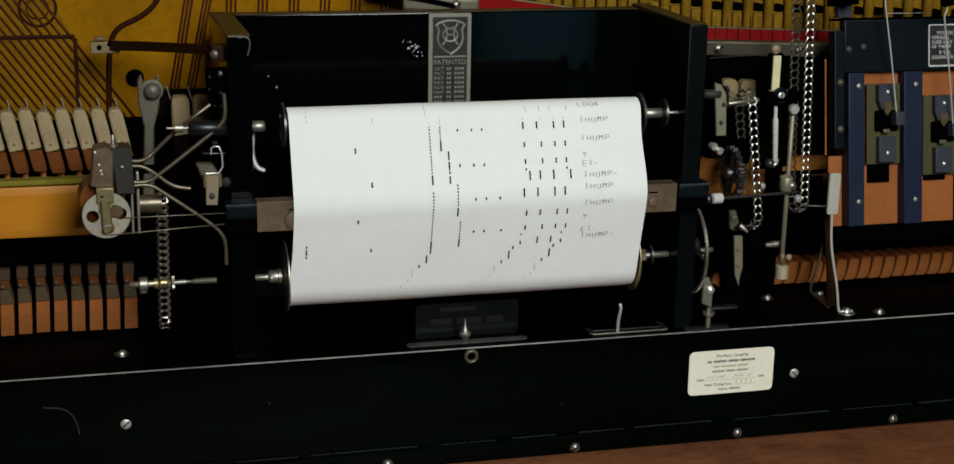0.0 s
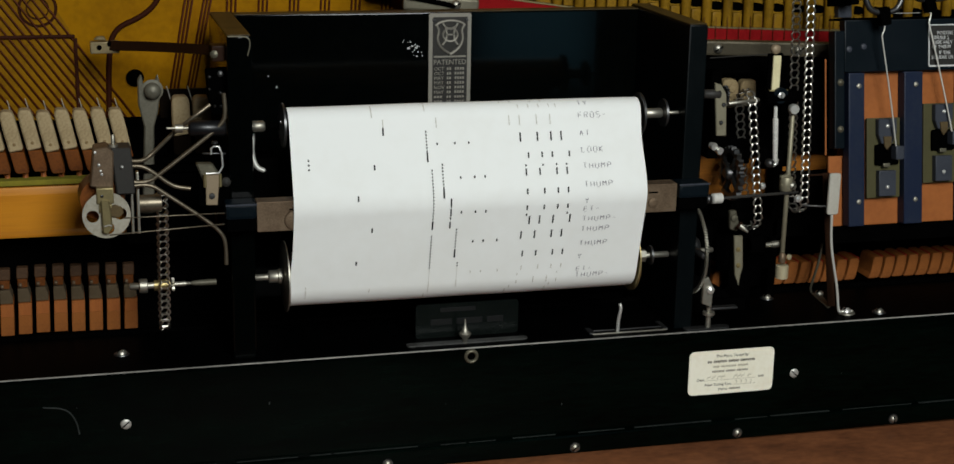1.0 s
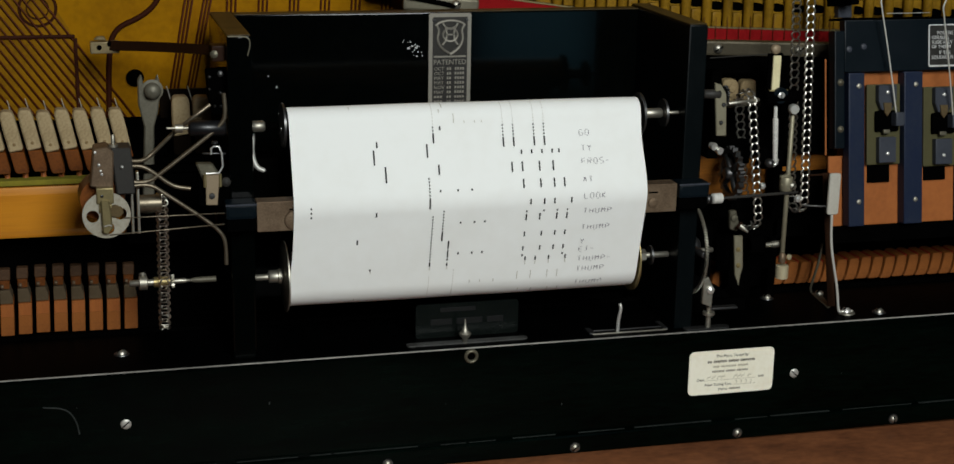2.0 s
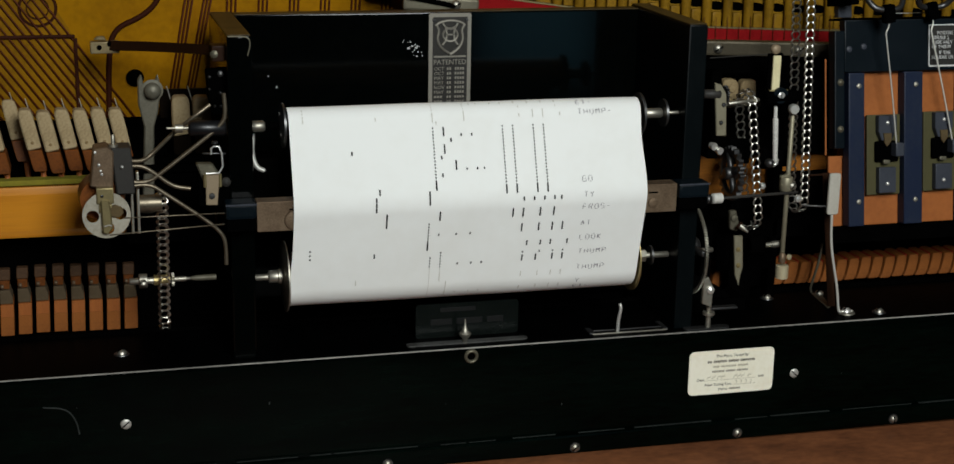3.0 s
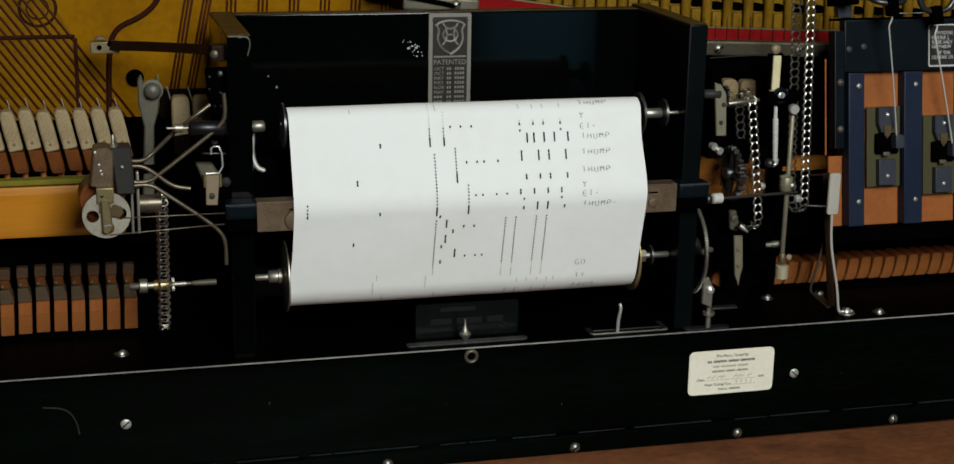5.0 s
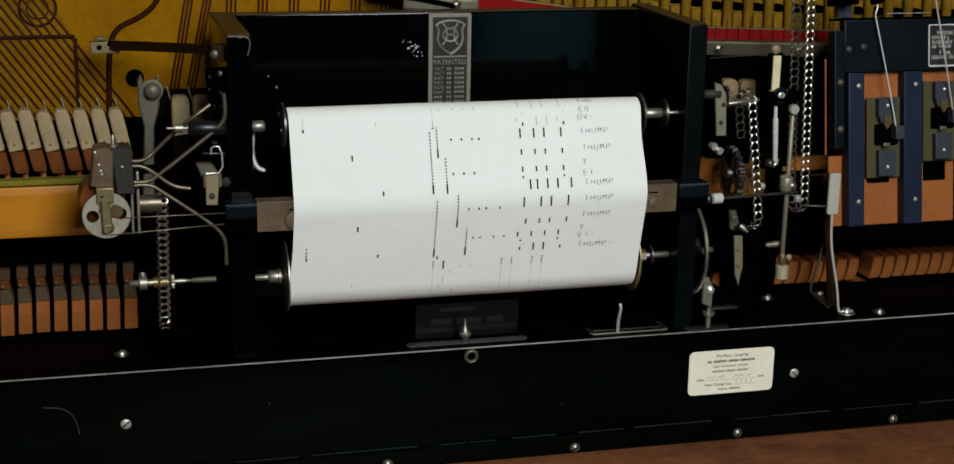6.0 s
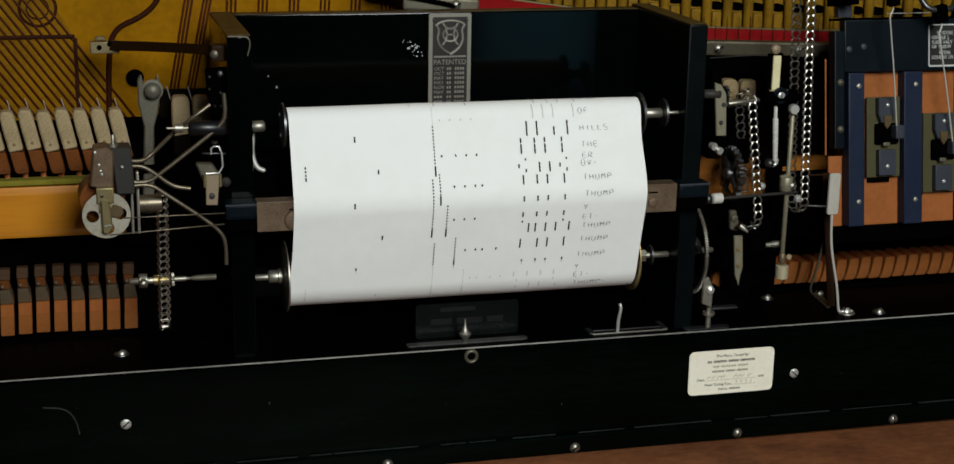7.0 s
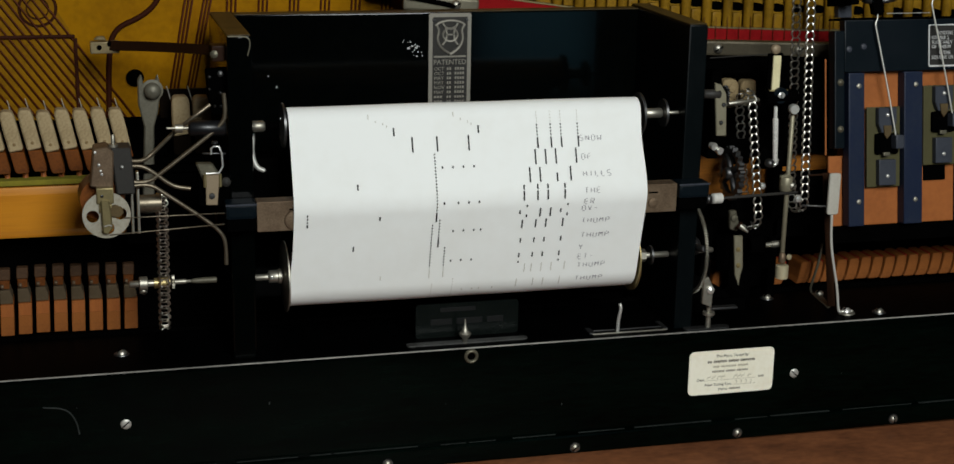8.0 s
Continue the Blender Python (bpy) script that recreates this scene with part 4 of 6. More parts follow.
M["red_felt_dark"] = material("dark_red_felt", (0.24, 0.020, 0.012), 0.95, bump=0.3, spec=0.05)
place_row(wippen(0.03), [(-0.3753 + 0.01395 * k, 0, rngh.uniform(-0.001, 0.001) + 0.0008) for k in range(9)])
LEVERS = [wippen(0.32)]
for k in range(1, 22):
    LEVERS.append(copy_thing(LEVERS[0], PLACE[LEVERS[0]]))
LEVER_AT = [PLACE[LEVERS[0]] @ pose(0.404 + 0.0123 * (k - 12), 0, 0.0012 + rngh.uniform(-0.0006, 0.0006)) for k in range(22)]
for o, m in zip(LEVERS, LEVER_AT):
    o.matrix_world = m


# ---- left of the box ----
def strap_arm():
    t = thing("strap_arm", (-0.27, 0.15, 0.10), "dark iron strap clamped to the plate and the box", "bracket")
    part("strap", pipe([(-0.268, 0.15, 0.106), (-0.23, 0.11, 0.110), (-0.195, 0.045, 0.1165)], 0.0054, None, 4, 1), "grime_iron", t)
    part("clamp", block(-0.285, -0.262, 0.146, 0.156, 0.100, 0.1095, 0.001), "clamp_tan", t, "tarnished tan metal clamp")
    part("clamp_ear", slab([(-0.2720, 0.1102), (-0.2737, 0.1137), (-0.2790, 0.1138), (-0.2825, 0.1109)], 0.147, 0.006, None, 0.0008), "clamp_tan", t)
    for x, z in ((-0.2780, 0.1051), (-0.2697, 0.1079)):
        part("bolt_hole", lathe([(0, 0.0021), (0.0004, 0.0020)], (x, 0.1458, z), (0, -1, 0), 14), "matt_black", t)
    part("tab", block(-0.199, -0.1892, 0.030, 0.045, 0.110, 0.122, 0.001), "grime_iron", t)
    part("bolt", lathe([(0, 0.003), (0.002, 0.003), (0.003, 0.001)], (-0.197, 0.030, 0.116), (-0.3, -1, 0), 12), "cast", t)
    return t


def stop_lever():
    t = thing("stop_lever", (-0.246, 0.09, -0.03), "dull nickel lever with a round pivot nut", "lever")
    part("arm", slab([(-0.2515, -0.02), (-0.242, -0.02), (-0.240, 0.05), (-0.2365, 0.062), (-0.2335, 0.082), (-0.236, 0.092), (-0.2395, 0.083), (-0.2425, 0.075), (-0.2465, 0.083), (-0.2485, 0.092), (-0.2515, 0.088), (-0.2515, 0.068), (-0.2475, 0.05)], 0.088, 0.006, None, 0.001), "steel_grey", t)
    part("pivot_nut", lathe([(0, 0.0085), (0.001, 0.0085), (0.0012, 0.0064), (0.004, 0.0067), (0.0065, 0.0055), (0.0078, 0.003), (0.0082, 0)], (-0.2405, 0.088, 0.0795), (0, -1, 0), 28), "steel_grey", t)
    return t


DISC_AT = (-0.2817, -0.002, 0.0036)


def governor():
    t = thing("governor", (-0.27, 0.005, -0.01), "small air governor with metal blocks and a turning pierced disc", "governor")
    part("block", slab([(-0.2890, 0.0520), (-0.2925, 0.0240), (-0.2760, 0.0225), (-0.2745, 0.0500), (-0.2800, 0.0535)][::-1], 0.002, 0.022, None, 0.001), "brown_brass", t, "tarnished brass valve block")
    dark = part("block", slab([(-0.2765, 0.0520), (-0.2735, 0.0170), (-0.2600, 0.0170), (-0.2620, 0.0520)][::-1], 0.004, 0.022, None, 0.001), "block_grey", t, "dark grey valve block")
    part("thumb_screw", lathe([(0, 0.0035), (0.002, 0.0035), (0.0022, 0.0014), (0.008, 0.0014), (0.009, 0.0008)], (-0.2745, 0.012, 0.0518), (0, 0, 1), 14), "steel", dark)
    part("cap", block(-0.2885, -0.2760, -0.0045, 0.0015, 0.0125, 0.0245, 0.001), "olive_brass", t, "yellow brass cap")
    part("cap", block(-0.2870, -0.2775, -0.0050, 0.0010, 0.0060, 0.0123, 0.001), "olive_brass", t)
    screw(t, (-0.2845, -0.0045, 0.0185), 0.0012, mat="dark_steel")
    for x, z in ((-0.2880, 0.0500), (-0.2855, 0.0405), (-0.2845, 0.0360), (-0.2838, 0.0335), (-0.2690, 0.0385)):
        part("rivet", lathe([(0, 0.0012), (0.0006, 0.0009), (0.0008, 0)], (x, 0.0018, z), (0, -1, 0), 10), "chrome", t)
    part("stem", slab([(-0.2854, 0.0043), (-0.2851, -0.0091), (-0.2813, -0.0103), (-0.2776, -0.0058), (-0.2784, 0.0053), (-0.2793, 0.0155), (-0.2858, 0.0158)], -0.0072, 0.004, None, 0.0010), "olive_brass", t, "greasy brass crank arm")
    part("crank_arm", slab([(-0.2789, 0.0029), (-0.2728, 0.0017), (-0.2692, 0.0052), (-0.2707, 0.0099), (-0.2759, 0.0120), (-0.2812, 0.0086)], -0.0050, 0.002, None, 0.0006), "grease_brass", t)
    part("crank_clip", pipe([(-0.284, -0.0078, -0.0035), (-0.280, -0.0081, -0.0026), (-0.2785, -0.0078, -0.0035)], 0.0006, None, 6, 1), "chrome", t)
    part("housing", lathe([(0, 0.016), (0.012, 0.0175), (0.02, 0.0175)], (-0.284, 0.012, 0.012), (0, 1, 0), 28), "dark_wood", t, "brown wooden housing")
    part("drum", lathe([(0, 0.0045), (0.001, 0.0068), (0.018, 0.0068), (0.0185, 0.0045)], (-0.258, 0.030, 0.003), (1, 0, 0), 24), "tube", t, "nickel drum on the drive shaft")
    for x in (-0.262, -0.2575):
        part("fork", block(x - 0.001, x + 0.001, 0.02, 0.026, -0.018, 0.030, 0.0006), "steel", t)
    for a, b_ in (((-0.2690, -0.003, 0.0010), (-0.1945, 0.005, -0.0010)), ((-0.2800, -0.003, -0.0115), (-0.1950, 0.005, -0.0095))):
        part("wire", rod(a, b_, 0.0005), "tube", t)
    b = bmesh.new()
    rings = [(0, 0, 0.0174, 48)] + [(0.0100 * math.cos(a), 0.0100 * math.sin(a), 0.0046, 20) for a in (0, math.pi / 2, math.pi, 3 * math.pi / 2)]
    for cx, cz, r, n in rings:
        vs = [b.verts.new((cx + r * math.cos(k * math.tau / n), -0.0006, cz + r * math.sin(k * math.tau / n))) for k in range(n)]
        for k in range(n):
            b.edges.new((vs[k], vs[(k + 1) % n]))
    bmesh.ops.triangle_fill(b, use_beauty=True, edges=b.edges[:])
    grown = bmesh.ops.extrude_face_region(b, geom=b.faces[:])
    for v in grown["geom"]:
        if isinstance(v, bmesh.types.BMVert):
            v.co.y += 0.0012
    bmesh.ops.recalc_face_normals(b, faces=b.faces[:])
    me = bpy.data.meshes.new("disc")
    b.to_mesh(me)
    b.free()
    me.materials.append(M["cream"])
    d = new("disc", me)
    d.parent = t
    PLACE[d] = PLACE[t] @ Matrix()
    tagged(d, "cream metal disc with four round openings")
    return t, d


def valve_chest():
    t = thing("valve_chest", (-0.235, 0.1, -0.03), "dark umber wooden valve chest behind the tubes", "valve chest")
    part("body", block(-0.264, -0.194, 0.090, 0.105, -0.0455, 0.024, 0.002), "matt_black", t)
    part("ledge", block(-0.262, -0.205, 0.084, 0.0898, 0.014, 0.020, 0.001), "matt_black", t)
    return t


valve_chest()


def tubing():
    t = thing("tubing", (-0.23, 0.02, 0.0), "four bent nickel vacuum tubes running to the box", "tubing")
    y = 0.014
    for pts in (
        [(-0.264, y, 0.0400), (-0.253, y, 0.0395), (-0.246, y, 0.0450), (-0.228, y + 0.020, 0.0570), (-0.2142, 0.026, 0.0693), (-0.2014, 0.03, 0.0775)],
        [(-0.264, y, 0.0240), (-0.250, y, 0.0230), (-0.240, y, 0.0300), (-0.215, y, 0.0490), (-0.193, y, 0.0660), (-0.1915, y, 0.0760), (-0.1925, y, 0.0890)],
        [(-0.264, y, 0.0360), (-0.254, y, 0.0360), (-0.245, y, 0.0300), (-0.232, y, 0.0190), (-0.219, y, 0.0170)],
        [(-0.265, y, 0.0205), (-0.249, y, 0.0220), (-0.238, y, 0.0140), (-0.208, y, -0.0080), (-0.196, y, -0.0190), (-0.1935, y, -0.0280), (-0.1935, y, -0.0440)]):
        part("tube", pipe(pts, 0.0016), "tube", t)
    part("nozzle", rod((-0.219, 0.018, 0.0625), (-0.191, 0.018, 0.0615), 0.0060), "rubber", t, "black rubber sleeve")
    part("nipple", lathe([(0, 0.001), (0.006, 0.001), (0.0062, 0.0034), (0.012, 0.0034), (0.0122, 0.0016), (0.02, 0.0016)], (-0.235, 0.018, 0.063), (1, 0, -0.03), 14), "steel", t)
    return t


def nut_bracket():
    t = thing("nut_bracket", (-0.195, 0.03, 0.07), "black bracket with small nuts beside the box wall", "bracket")
    plate = part("plate", slab([(-0.2022, 0.0824), (-0.1989, 0.0682), (-0.1879, 0.0697), (-0.1880, 0.1043), (-0.2035, 0.1028)], 0.034, 0.010, None, 0.001), "matt_black", t)
    for x, z, r in ((-0.2009, 0.0981, 0.0013), (-0.2011, 0.0888, 0.0011), (-0.1930, 0.0858, 0.0013), (-0.1974, 0.0757, 0.0012), (-0.1928, 0.0755, 0.0013), (-0.1926, 0.1002, 0.0025)):
        part("nut", lathe([(0, r), (0.0012, r), (0.0020, r * 0.5), (0.0022, 0)], (x, 0.034, z), (0, -1, 0), 6), "dark_steel", plate)
    return t


def wire_clip():
    t = thing("wire_clip", (-0.2, 0.015, 0.0), "small bellows valve held by a bent wire clip", "valve")
    part("body", slab([(-0.2121, 0.0008), (-0.1896, -0.0003), (-0.1886, 0.0245), (-0.2124, 0.0255)], 0.020, 0.016, None, 0.001), "matt_black", t)
    # Grey of the cap paints in the light on the box's sloped top.
    part("cap", slab([(-0.2083, 0.0190), (-0.1950, 0.0184), (-0.1971, 0.0270), (-0.2015, 0.0342), (-0.2142, 0.0348)], 0.017, 0.010, None, 0.0012), "cast", t, "cap in lighter grey for the lit top")
    tongue = part("tongue", slab([(-0.2076, 0.0037), (-0.1990, 0.0032), (-0.1970, 0.0283), (-0.2074, 0.0287)], 0.0135, 0.002, None, 0.0004), "tan", t, "tan metal tongue")
    # Brass rods added as the highlights along the tongue's sides.
    for x in (-0.2080, -0.1966):
        part("lug", lathe([(0, 0.0013), (0.010, 0.0013)], (x, 0.0142, 0.0175), (0, 0, 1), 12), "olive_brass", tongue)
    part("stud", lathe([(0, 0.0024), (0.001, 0.0022), (0.0012, 0)], (-0.2031, 0.0135, 0.0106), (0, -1, 0), 14), "dark_steel", t)
    part("wire", pipe([(-0.2031, 0.0125, 0.0428), (-0.2029, 0.0125, 0.0491), (-0.1954, 0.0125, 0.0488), (-0.1943, 0.0125, 0.0284), (-0.2071, 0.0125, 0.0284)], 0.0008, None, 8, 1), "chrome", t)
    part("cross_bar", rod((-0.2091, 0.016, 0.0432), (-0.1918, 0.016, 0.0425), 0.0008), "dark_steel", t)
    part("nut", lathe([(0, 0.0024), (0.0018, 0.0024), (0.0022, 0.001)], (-0.2, 0.0135, 0.0509), (0, 0, 1), 12), "dark_steel", t)
    part("side_knob", lathe([(0, 0.0035), (0.003, 0.0035), (0.005, 0.001)], (-0.1921, 0.018, 0.0204), (0, -1, 0), 16), "block_grey", t)
    return t


def drive_shaft():
    t = thing("drive_shaft", (-0.23, 0.042, -0.064), "nickel drive shaft with collars and a sprocket", "shaft")
    y, z = LOWER[0], LOWER[1]
    part("shaft", rod((-0.266, y, z), (-0.2340, y, z), 0.0026), "steel", t)
    part("thin_shaft", rod((-0.2345, y, z), (-0.2185, y, z), 0.0013), "steel", t)
    part("collar", lathe([(0, 0.0048), (0.0005, 0.0056), (0.006, 0.0056), (0.0065, 0.0048)], (-0.2585, y, z), (1, 0, 0), 20), "steel", t)
    screw(t, (-0.2555, y, z - 0.0066), 0.003, (0, -0.6, -0.8), mat="steel")
    part("hub", lathe([(0, 0.0042), (0.012, 0.0042)], (-0.247, y, z), (1, 0, 0), 16), "brass", t)
    sp = bmesh.new()
    n = 24
    ring = [((0.0040 if k % 2 else 0.0054) * math.cos(k * math.tau / n), (0.0040 if k % 2 else 0.0054) * math.sin(k * math.tau / n)) for k in range(n)]
    a = [sp.verts.new((-0.2335, y + p, z + q)) for p, q in ring]
    c = [sp.verts.new((-0.2315, y + p, z + q)) for p, q in ring]
    sp.faces.new(a)
    sp.faces.new(c[::-1])
    for k in range(n):
        sp.faces.new((a[k], c[k], c[(k + 1) % n], a[(k + 1) % n]))
    bmesh.ops.recalc_face_normals(sp, faces=sp.faces[:])
    part("sprocket", sp, "steel", t)
    part("spindle", lathe([(0, 0.002), (0.009, 0.002), (0.0092, 0.001), (0.013, 0.001)], (-0.2315, y, z), (1, 0, 0), 12), "steel", t)
    part("rod", lathe([(0, 0.0014), (0.003, 0.0020), (0.010, 0.0024), (0.0195, 0.0024)], (-0.2185, y, z), (1, 0, 0), 16), "steel_grey", t, "grey painted tapered rod")
    return t


def bracket_left():
    t = thing("axle_bracket", (-0.165, 0.04, 0.02), "curved grey bracket inside the box beside the axle", "bracket")
    part("hook", pipe([(-0.167, 0.05, 0.05), (-0.169, 0.045, 0.035), (-0.166, 0.04, 0.025), (-0.160, 0.04, 0.0225)], 0.002), "alu", t)
    part("block", block(-0.1700, -0.146, 0.06, 0.09, -0.035, 0.028, 0.002), "matt_black", t, "dark block")
    return t


strap_arm()
stop_lever()
GOVERNOR, DISC = governor()
tubing()
nut_bracket()
wire_clip()
SHAFT = drive_shaft()
bracket_left()

# ---- right of the box ----
def cog(x0, x1, y, z, r, teeth, depth=0.0016, bore=0.0):
    """A toothed wheel on an axis along x."""
    b = bmesh.new()
    n = teeth * 4
    pts = [((r if k % 4 in (0, 1) else r - depth) * math.cos(k * math.tau / n), (r if k % 4 in (0, 1) else r - depth) * math.sin(k * math.tau / n)) for k in range(n)]
    a = [b.verts.new((x0, y + p, z + q)) for p, q in pts]
    c = [b.verts.new((x1, y + p, z + q)) for p, q in pts]
    inner = max(bore, r * 0.08)
    ia = [b.verts.new((x0, y + p * inner / math.hypot(p, q), z + q * inner / math.hypot(p, q))) for p, q in pts]
    ic = [b.verts.new((x1, y + p * inner / math.hypot(p, q), z + q * inner / math.hypot(p, q))) for p, q in pts]
    for k in range(n):
        j = (k + 1) % n
        b.faces.new((a[k], c[k], c[j], a[j]))
        b.faces.new((a[k], a[j], ia[j], ia[k]))
        b.faces.new((c[k], ic[k], ic[j], c[j]))
        b.faces.new((ia[k], ia[j], ic[j], ic[k]))
    bmesh.ops.recalc_face_normals(b, faces=b.faces[:])
    return b


def take_up_gear():
    y, z = LOWER[0] + 0.006, LOWER[1] + 0.004
    t = thing("drive_gear", (0.2, y, z), "dark toothed gear wheel beside the box wall", "gear")
    part("toothed_rim", cog(0.2003, 0.2024, y, z, 0.0405, 110, 0.0020, 0.037), "steel", t)
    for k in range(4):
        a = k * math.pi / 2
        part("spoke", rod((0.201, y, z), (0.201, y + 0.035 * math.cos(a), z + 0.035 * math.sin(a)), 0.003), "dark_steel", t)
    part("hub", rod((0.197, y, z), (0.210, y, z), 0.008), "dark_steel", t)
    return t


GEAR = take_up_gear()


def sprocket_wheel():
    y, z = 0.060, -0.001
    t = thing("sprocket_wheel", (0.243, y, z), "blackened sprocket wheel with round openings", "sprocket")
    part("rim", cog(0.2405, 0.2450, y, z, 0.0235, 22, 0.0030, 0.0175), "dark_steel", t)
    for k in range(4):
        a = k * math.pi / 2 + 0.3
        part("spoke", rod((0.2427, y, z), (0.2427, y + 0.0185 * math.cos(a), z + 0.0185 * math.sin(a)), 0.003), "dark_steel", t)
    part("hub", rod((0.236, y, z), (0.252, y, z), 0.0055), "dark_steel", t)
    return t


SPROCKET = sprocket_wheel()


def tracker_shaft():
    t = thing("tracker_shaft", (0.21, 0.03, -0.018), "bright nickel shaft leaving the end block", "shaft")
    part("sleeve", lathe([(0, 0.003), (0.0008, 0.0044), (0.003, 0.0044), (0.0032, 0.0040), (0.0038, 0.0040), (0.0040, 0.0044), (0.0090, 0.0044), (0.0095, 0.003)], (0.2135, 0.032, -0.0155), (1, 0.15, 0), 22), "polished", t)
    part("shaft", rod((0.199, 0.030, -0.0155), (0.30, 0.046, -0.0170), 0.0013), "block_grey", t)
    part("nut", lathe([(0, 0.0045), (0.004, 0.0045)], (0.2075, 0.031, -0.0155), (1, 0.15, 0), 6), "dark_steel", t)
    return t


tracker_shaft()


def side_frame():
    t = thing("side_frame", (0.24, 0.06, SHELF), "dark iron frame carrying levers and shafts", "frame")
    part("post", block(0.226, 0.236, 0.075, 0.090, SHELF, -0.050, 0.002), "matt_black", t)
    part("post", block(0.226, 0.236, 0.075, 0.090, 0.0085, 0.085, 0.002), "matt_black", t)
    part("post", block(0.298, 0.306, 0.090, 0.105, SHELF, 0.085, 0.002), "matt_black", t)
    part("beam", block(0.205, 0.315, 0.090, 0.110, 0.0795, 0.0915, 0.002), "matt_black", t)
    part("beam", block(0.205, 0.345, 0.090, 0.105, -0.070, -0.052, 0.002), "matt_black", t)
    part("foot_plate", block(0.205, 0.262, 0.055, 0.085, SHELF, SHELF + 0.012, 0.002), "matt_black", t)
    # Grey line added as the highlight on the beam's top edge.
    part("edge", pipe([(0.2292, 0.0885, 0.0942), (0.2829, 0.0885, 0.0962)], 0.0005, None, 6, 1), "block_grey", t, "painted highlight along the black beam's edge")
    part("plate", block(0.276, 0.36, 0.100, 0.105, 0.004, 0.035, 0.001), "matt_black", t)
    part("plate", block(0.312, 0.36, 0.100, 0.105, 0.0352, 0.072, 0.001), "matt_black", t)
    part("plate", block(0.298, 0.36, 0.100, 0.105, -0.052, -0.0122, 0.001), "matt_black", t)
    part("plate", block(0.205, 0.2755, 0.100, 0.105, 0.0065, 0.035, 0.001), "matt_black", t)
    strap = part("strap", slab([(0.2215, 0.0345), (0.2305, 0.0345), (0.2285, 0.070), (0.2235, 0.0780), (0.2175, 0.0800)], 0.048, 0.003, None, 0.0006), "lever_brass", t, "dull aluminium strap with two rivets")
    for x, z in ((0.2265, 0.061), (0.2250, 0.046)):
        part("rivet", lathe([(0, 0.002), (0.001, 0.0015), (0.0012, 0)], (x, 0.048, z), (0, -1, 0), 12), "dark_steel", strap)
    low = part("strap", slab([(0.2447, -0.0879), (0.2488, -0.0980), (0.2499, -0.0882), (0.2517, -0.0817), (0.2497, -0.0527), (0.2418, -0.0528)], 0.044, 0.003, None, 0.0005), "lever_brass", t, "grey metal strap with two rivets")
    for x, z in ((0.2463, -0.0650), (0.2473, -0.0793)):
        part("rivet", lathe([(0, 0.0022), (0.001, 0.0018), (0.0012, 0)], (x, 0.044, z), (0, -1, 0), 12), "brass", low)
    knuckle = part("knuckle", slab([(0.2375, -0.0467), (0.2444, -0.0487), (0.2462, -0.0423), (0.2435, -0.0357), (0.2426, -0.0303), (0.2364, -0.0305)], 0.044, 0.005, None, 0.0008), "cast", t, "small cast arm with a pointed stud")
    part("boss", lathe([(0, 0.0034), (0.0015, 0.0030), (0.0020, 0)], (0.2405, 0.044, -0.0366), (0, -1, 0), 16), "cast", knuckle)
    part("collar", lathe([(0, 0.0036), (0.0024, 0.0040), (0.0028, 0.0030)], (0.2431, 0.041, -0.0419), (0.62, -0.5, -0.55), 18), "grime_iron", knuckle)
    part("point", lathe([(0, 0.0026), (0.0025, 0.0024), (0.0075, 0.0010), (0.0085, 0.0004)], (0.2441, 0.038, -0.0422), (0.62, -0.5, -0.55), 16), "steel", knuckle)
    for x, z in ((0.216, 0.0275), (0.2215, 0.0235)):
        part("union", lathe([(0, 0.0026), (0.004, 0.0032), (0.0052, 0.0032)], (x, 0.046, z), (0.3, -1, -0.1), 12), "chrome", t)
    part("grub_screw", lathe([(0, 0.0034), (0.002, 0.003), (0.003, 0)], (0.2965, 0.040, -0.021), (0.2, -1, 0), 14), "chrome", t)
    part("grub_screw", lathe([(0, 0.003), (0.002, 0.0026), (0.003, 0)], (0.268, 0.052, -0.0115), (0.2, -1, 0), 14), "chrome", t)
    part("stud", lathe([(0, 0.0040), (0.003, 0.0042), (0.005, 0.0026), (0.006, 0)], (0.272, 0.050, 0.009), (0, -1, 0), 16), "dark_steel", t)
    part("peg", lathe([(0, 0.0022), (0.014, 0.0022), (0.0142, 0.003), (0.024, 0.003)], (0.268, 0.055, -0.066), (1, 0, 0.04), 14), "steel", t)
    part("dark_hub", lathe([(0, 0.007), (0.002, 0.0085), (0.012, 0.0085), (0.014, 0.006)], (0.262, 0.058, -0.066), (1, 0, 0), 20), "matt_black", t)
    part("pin", rod((0.206, 0.050, -0.066), (0.226, 0.052, -0.066), 0.0022), "steel", t)
    part("angle_plate", slab([(0.262, 0.002), (0.296, 0.004), (0.296, 0.016), (0.268, 0.022)], 0.056, 0.004, None, 0.0006), "matt_black", t)
    part("web", slab([(0.204, SHELF), (0.262, SHELF), (0.240, -0.104), (0.204, -0.085)], 0.060, 0.004, None, 0.0006), "matt_black", t)
    # Two black plates added to dim the levers behind them.
    part("guard", slab([(0.2485, -0.0978), (0.2625, -0.0969), (0.2615, -0.0641), (0.2439, -0.0632)], 0.088, 0.004, None, 0.0006), "matt_black", t)
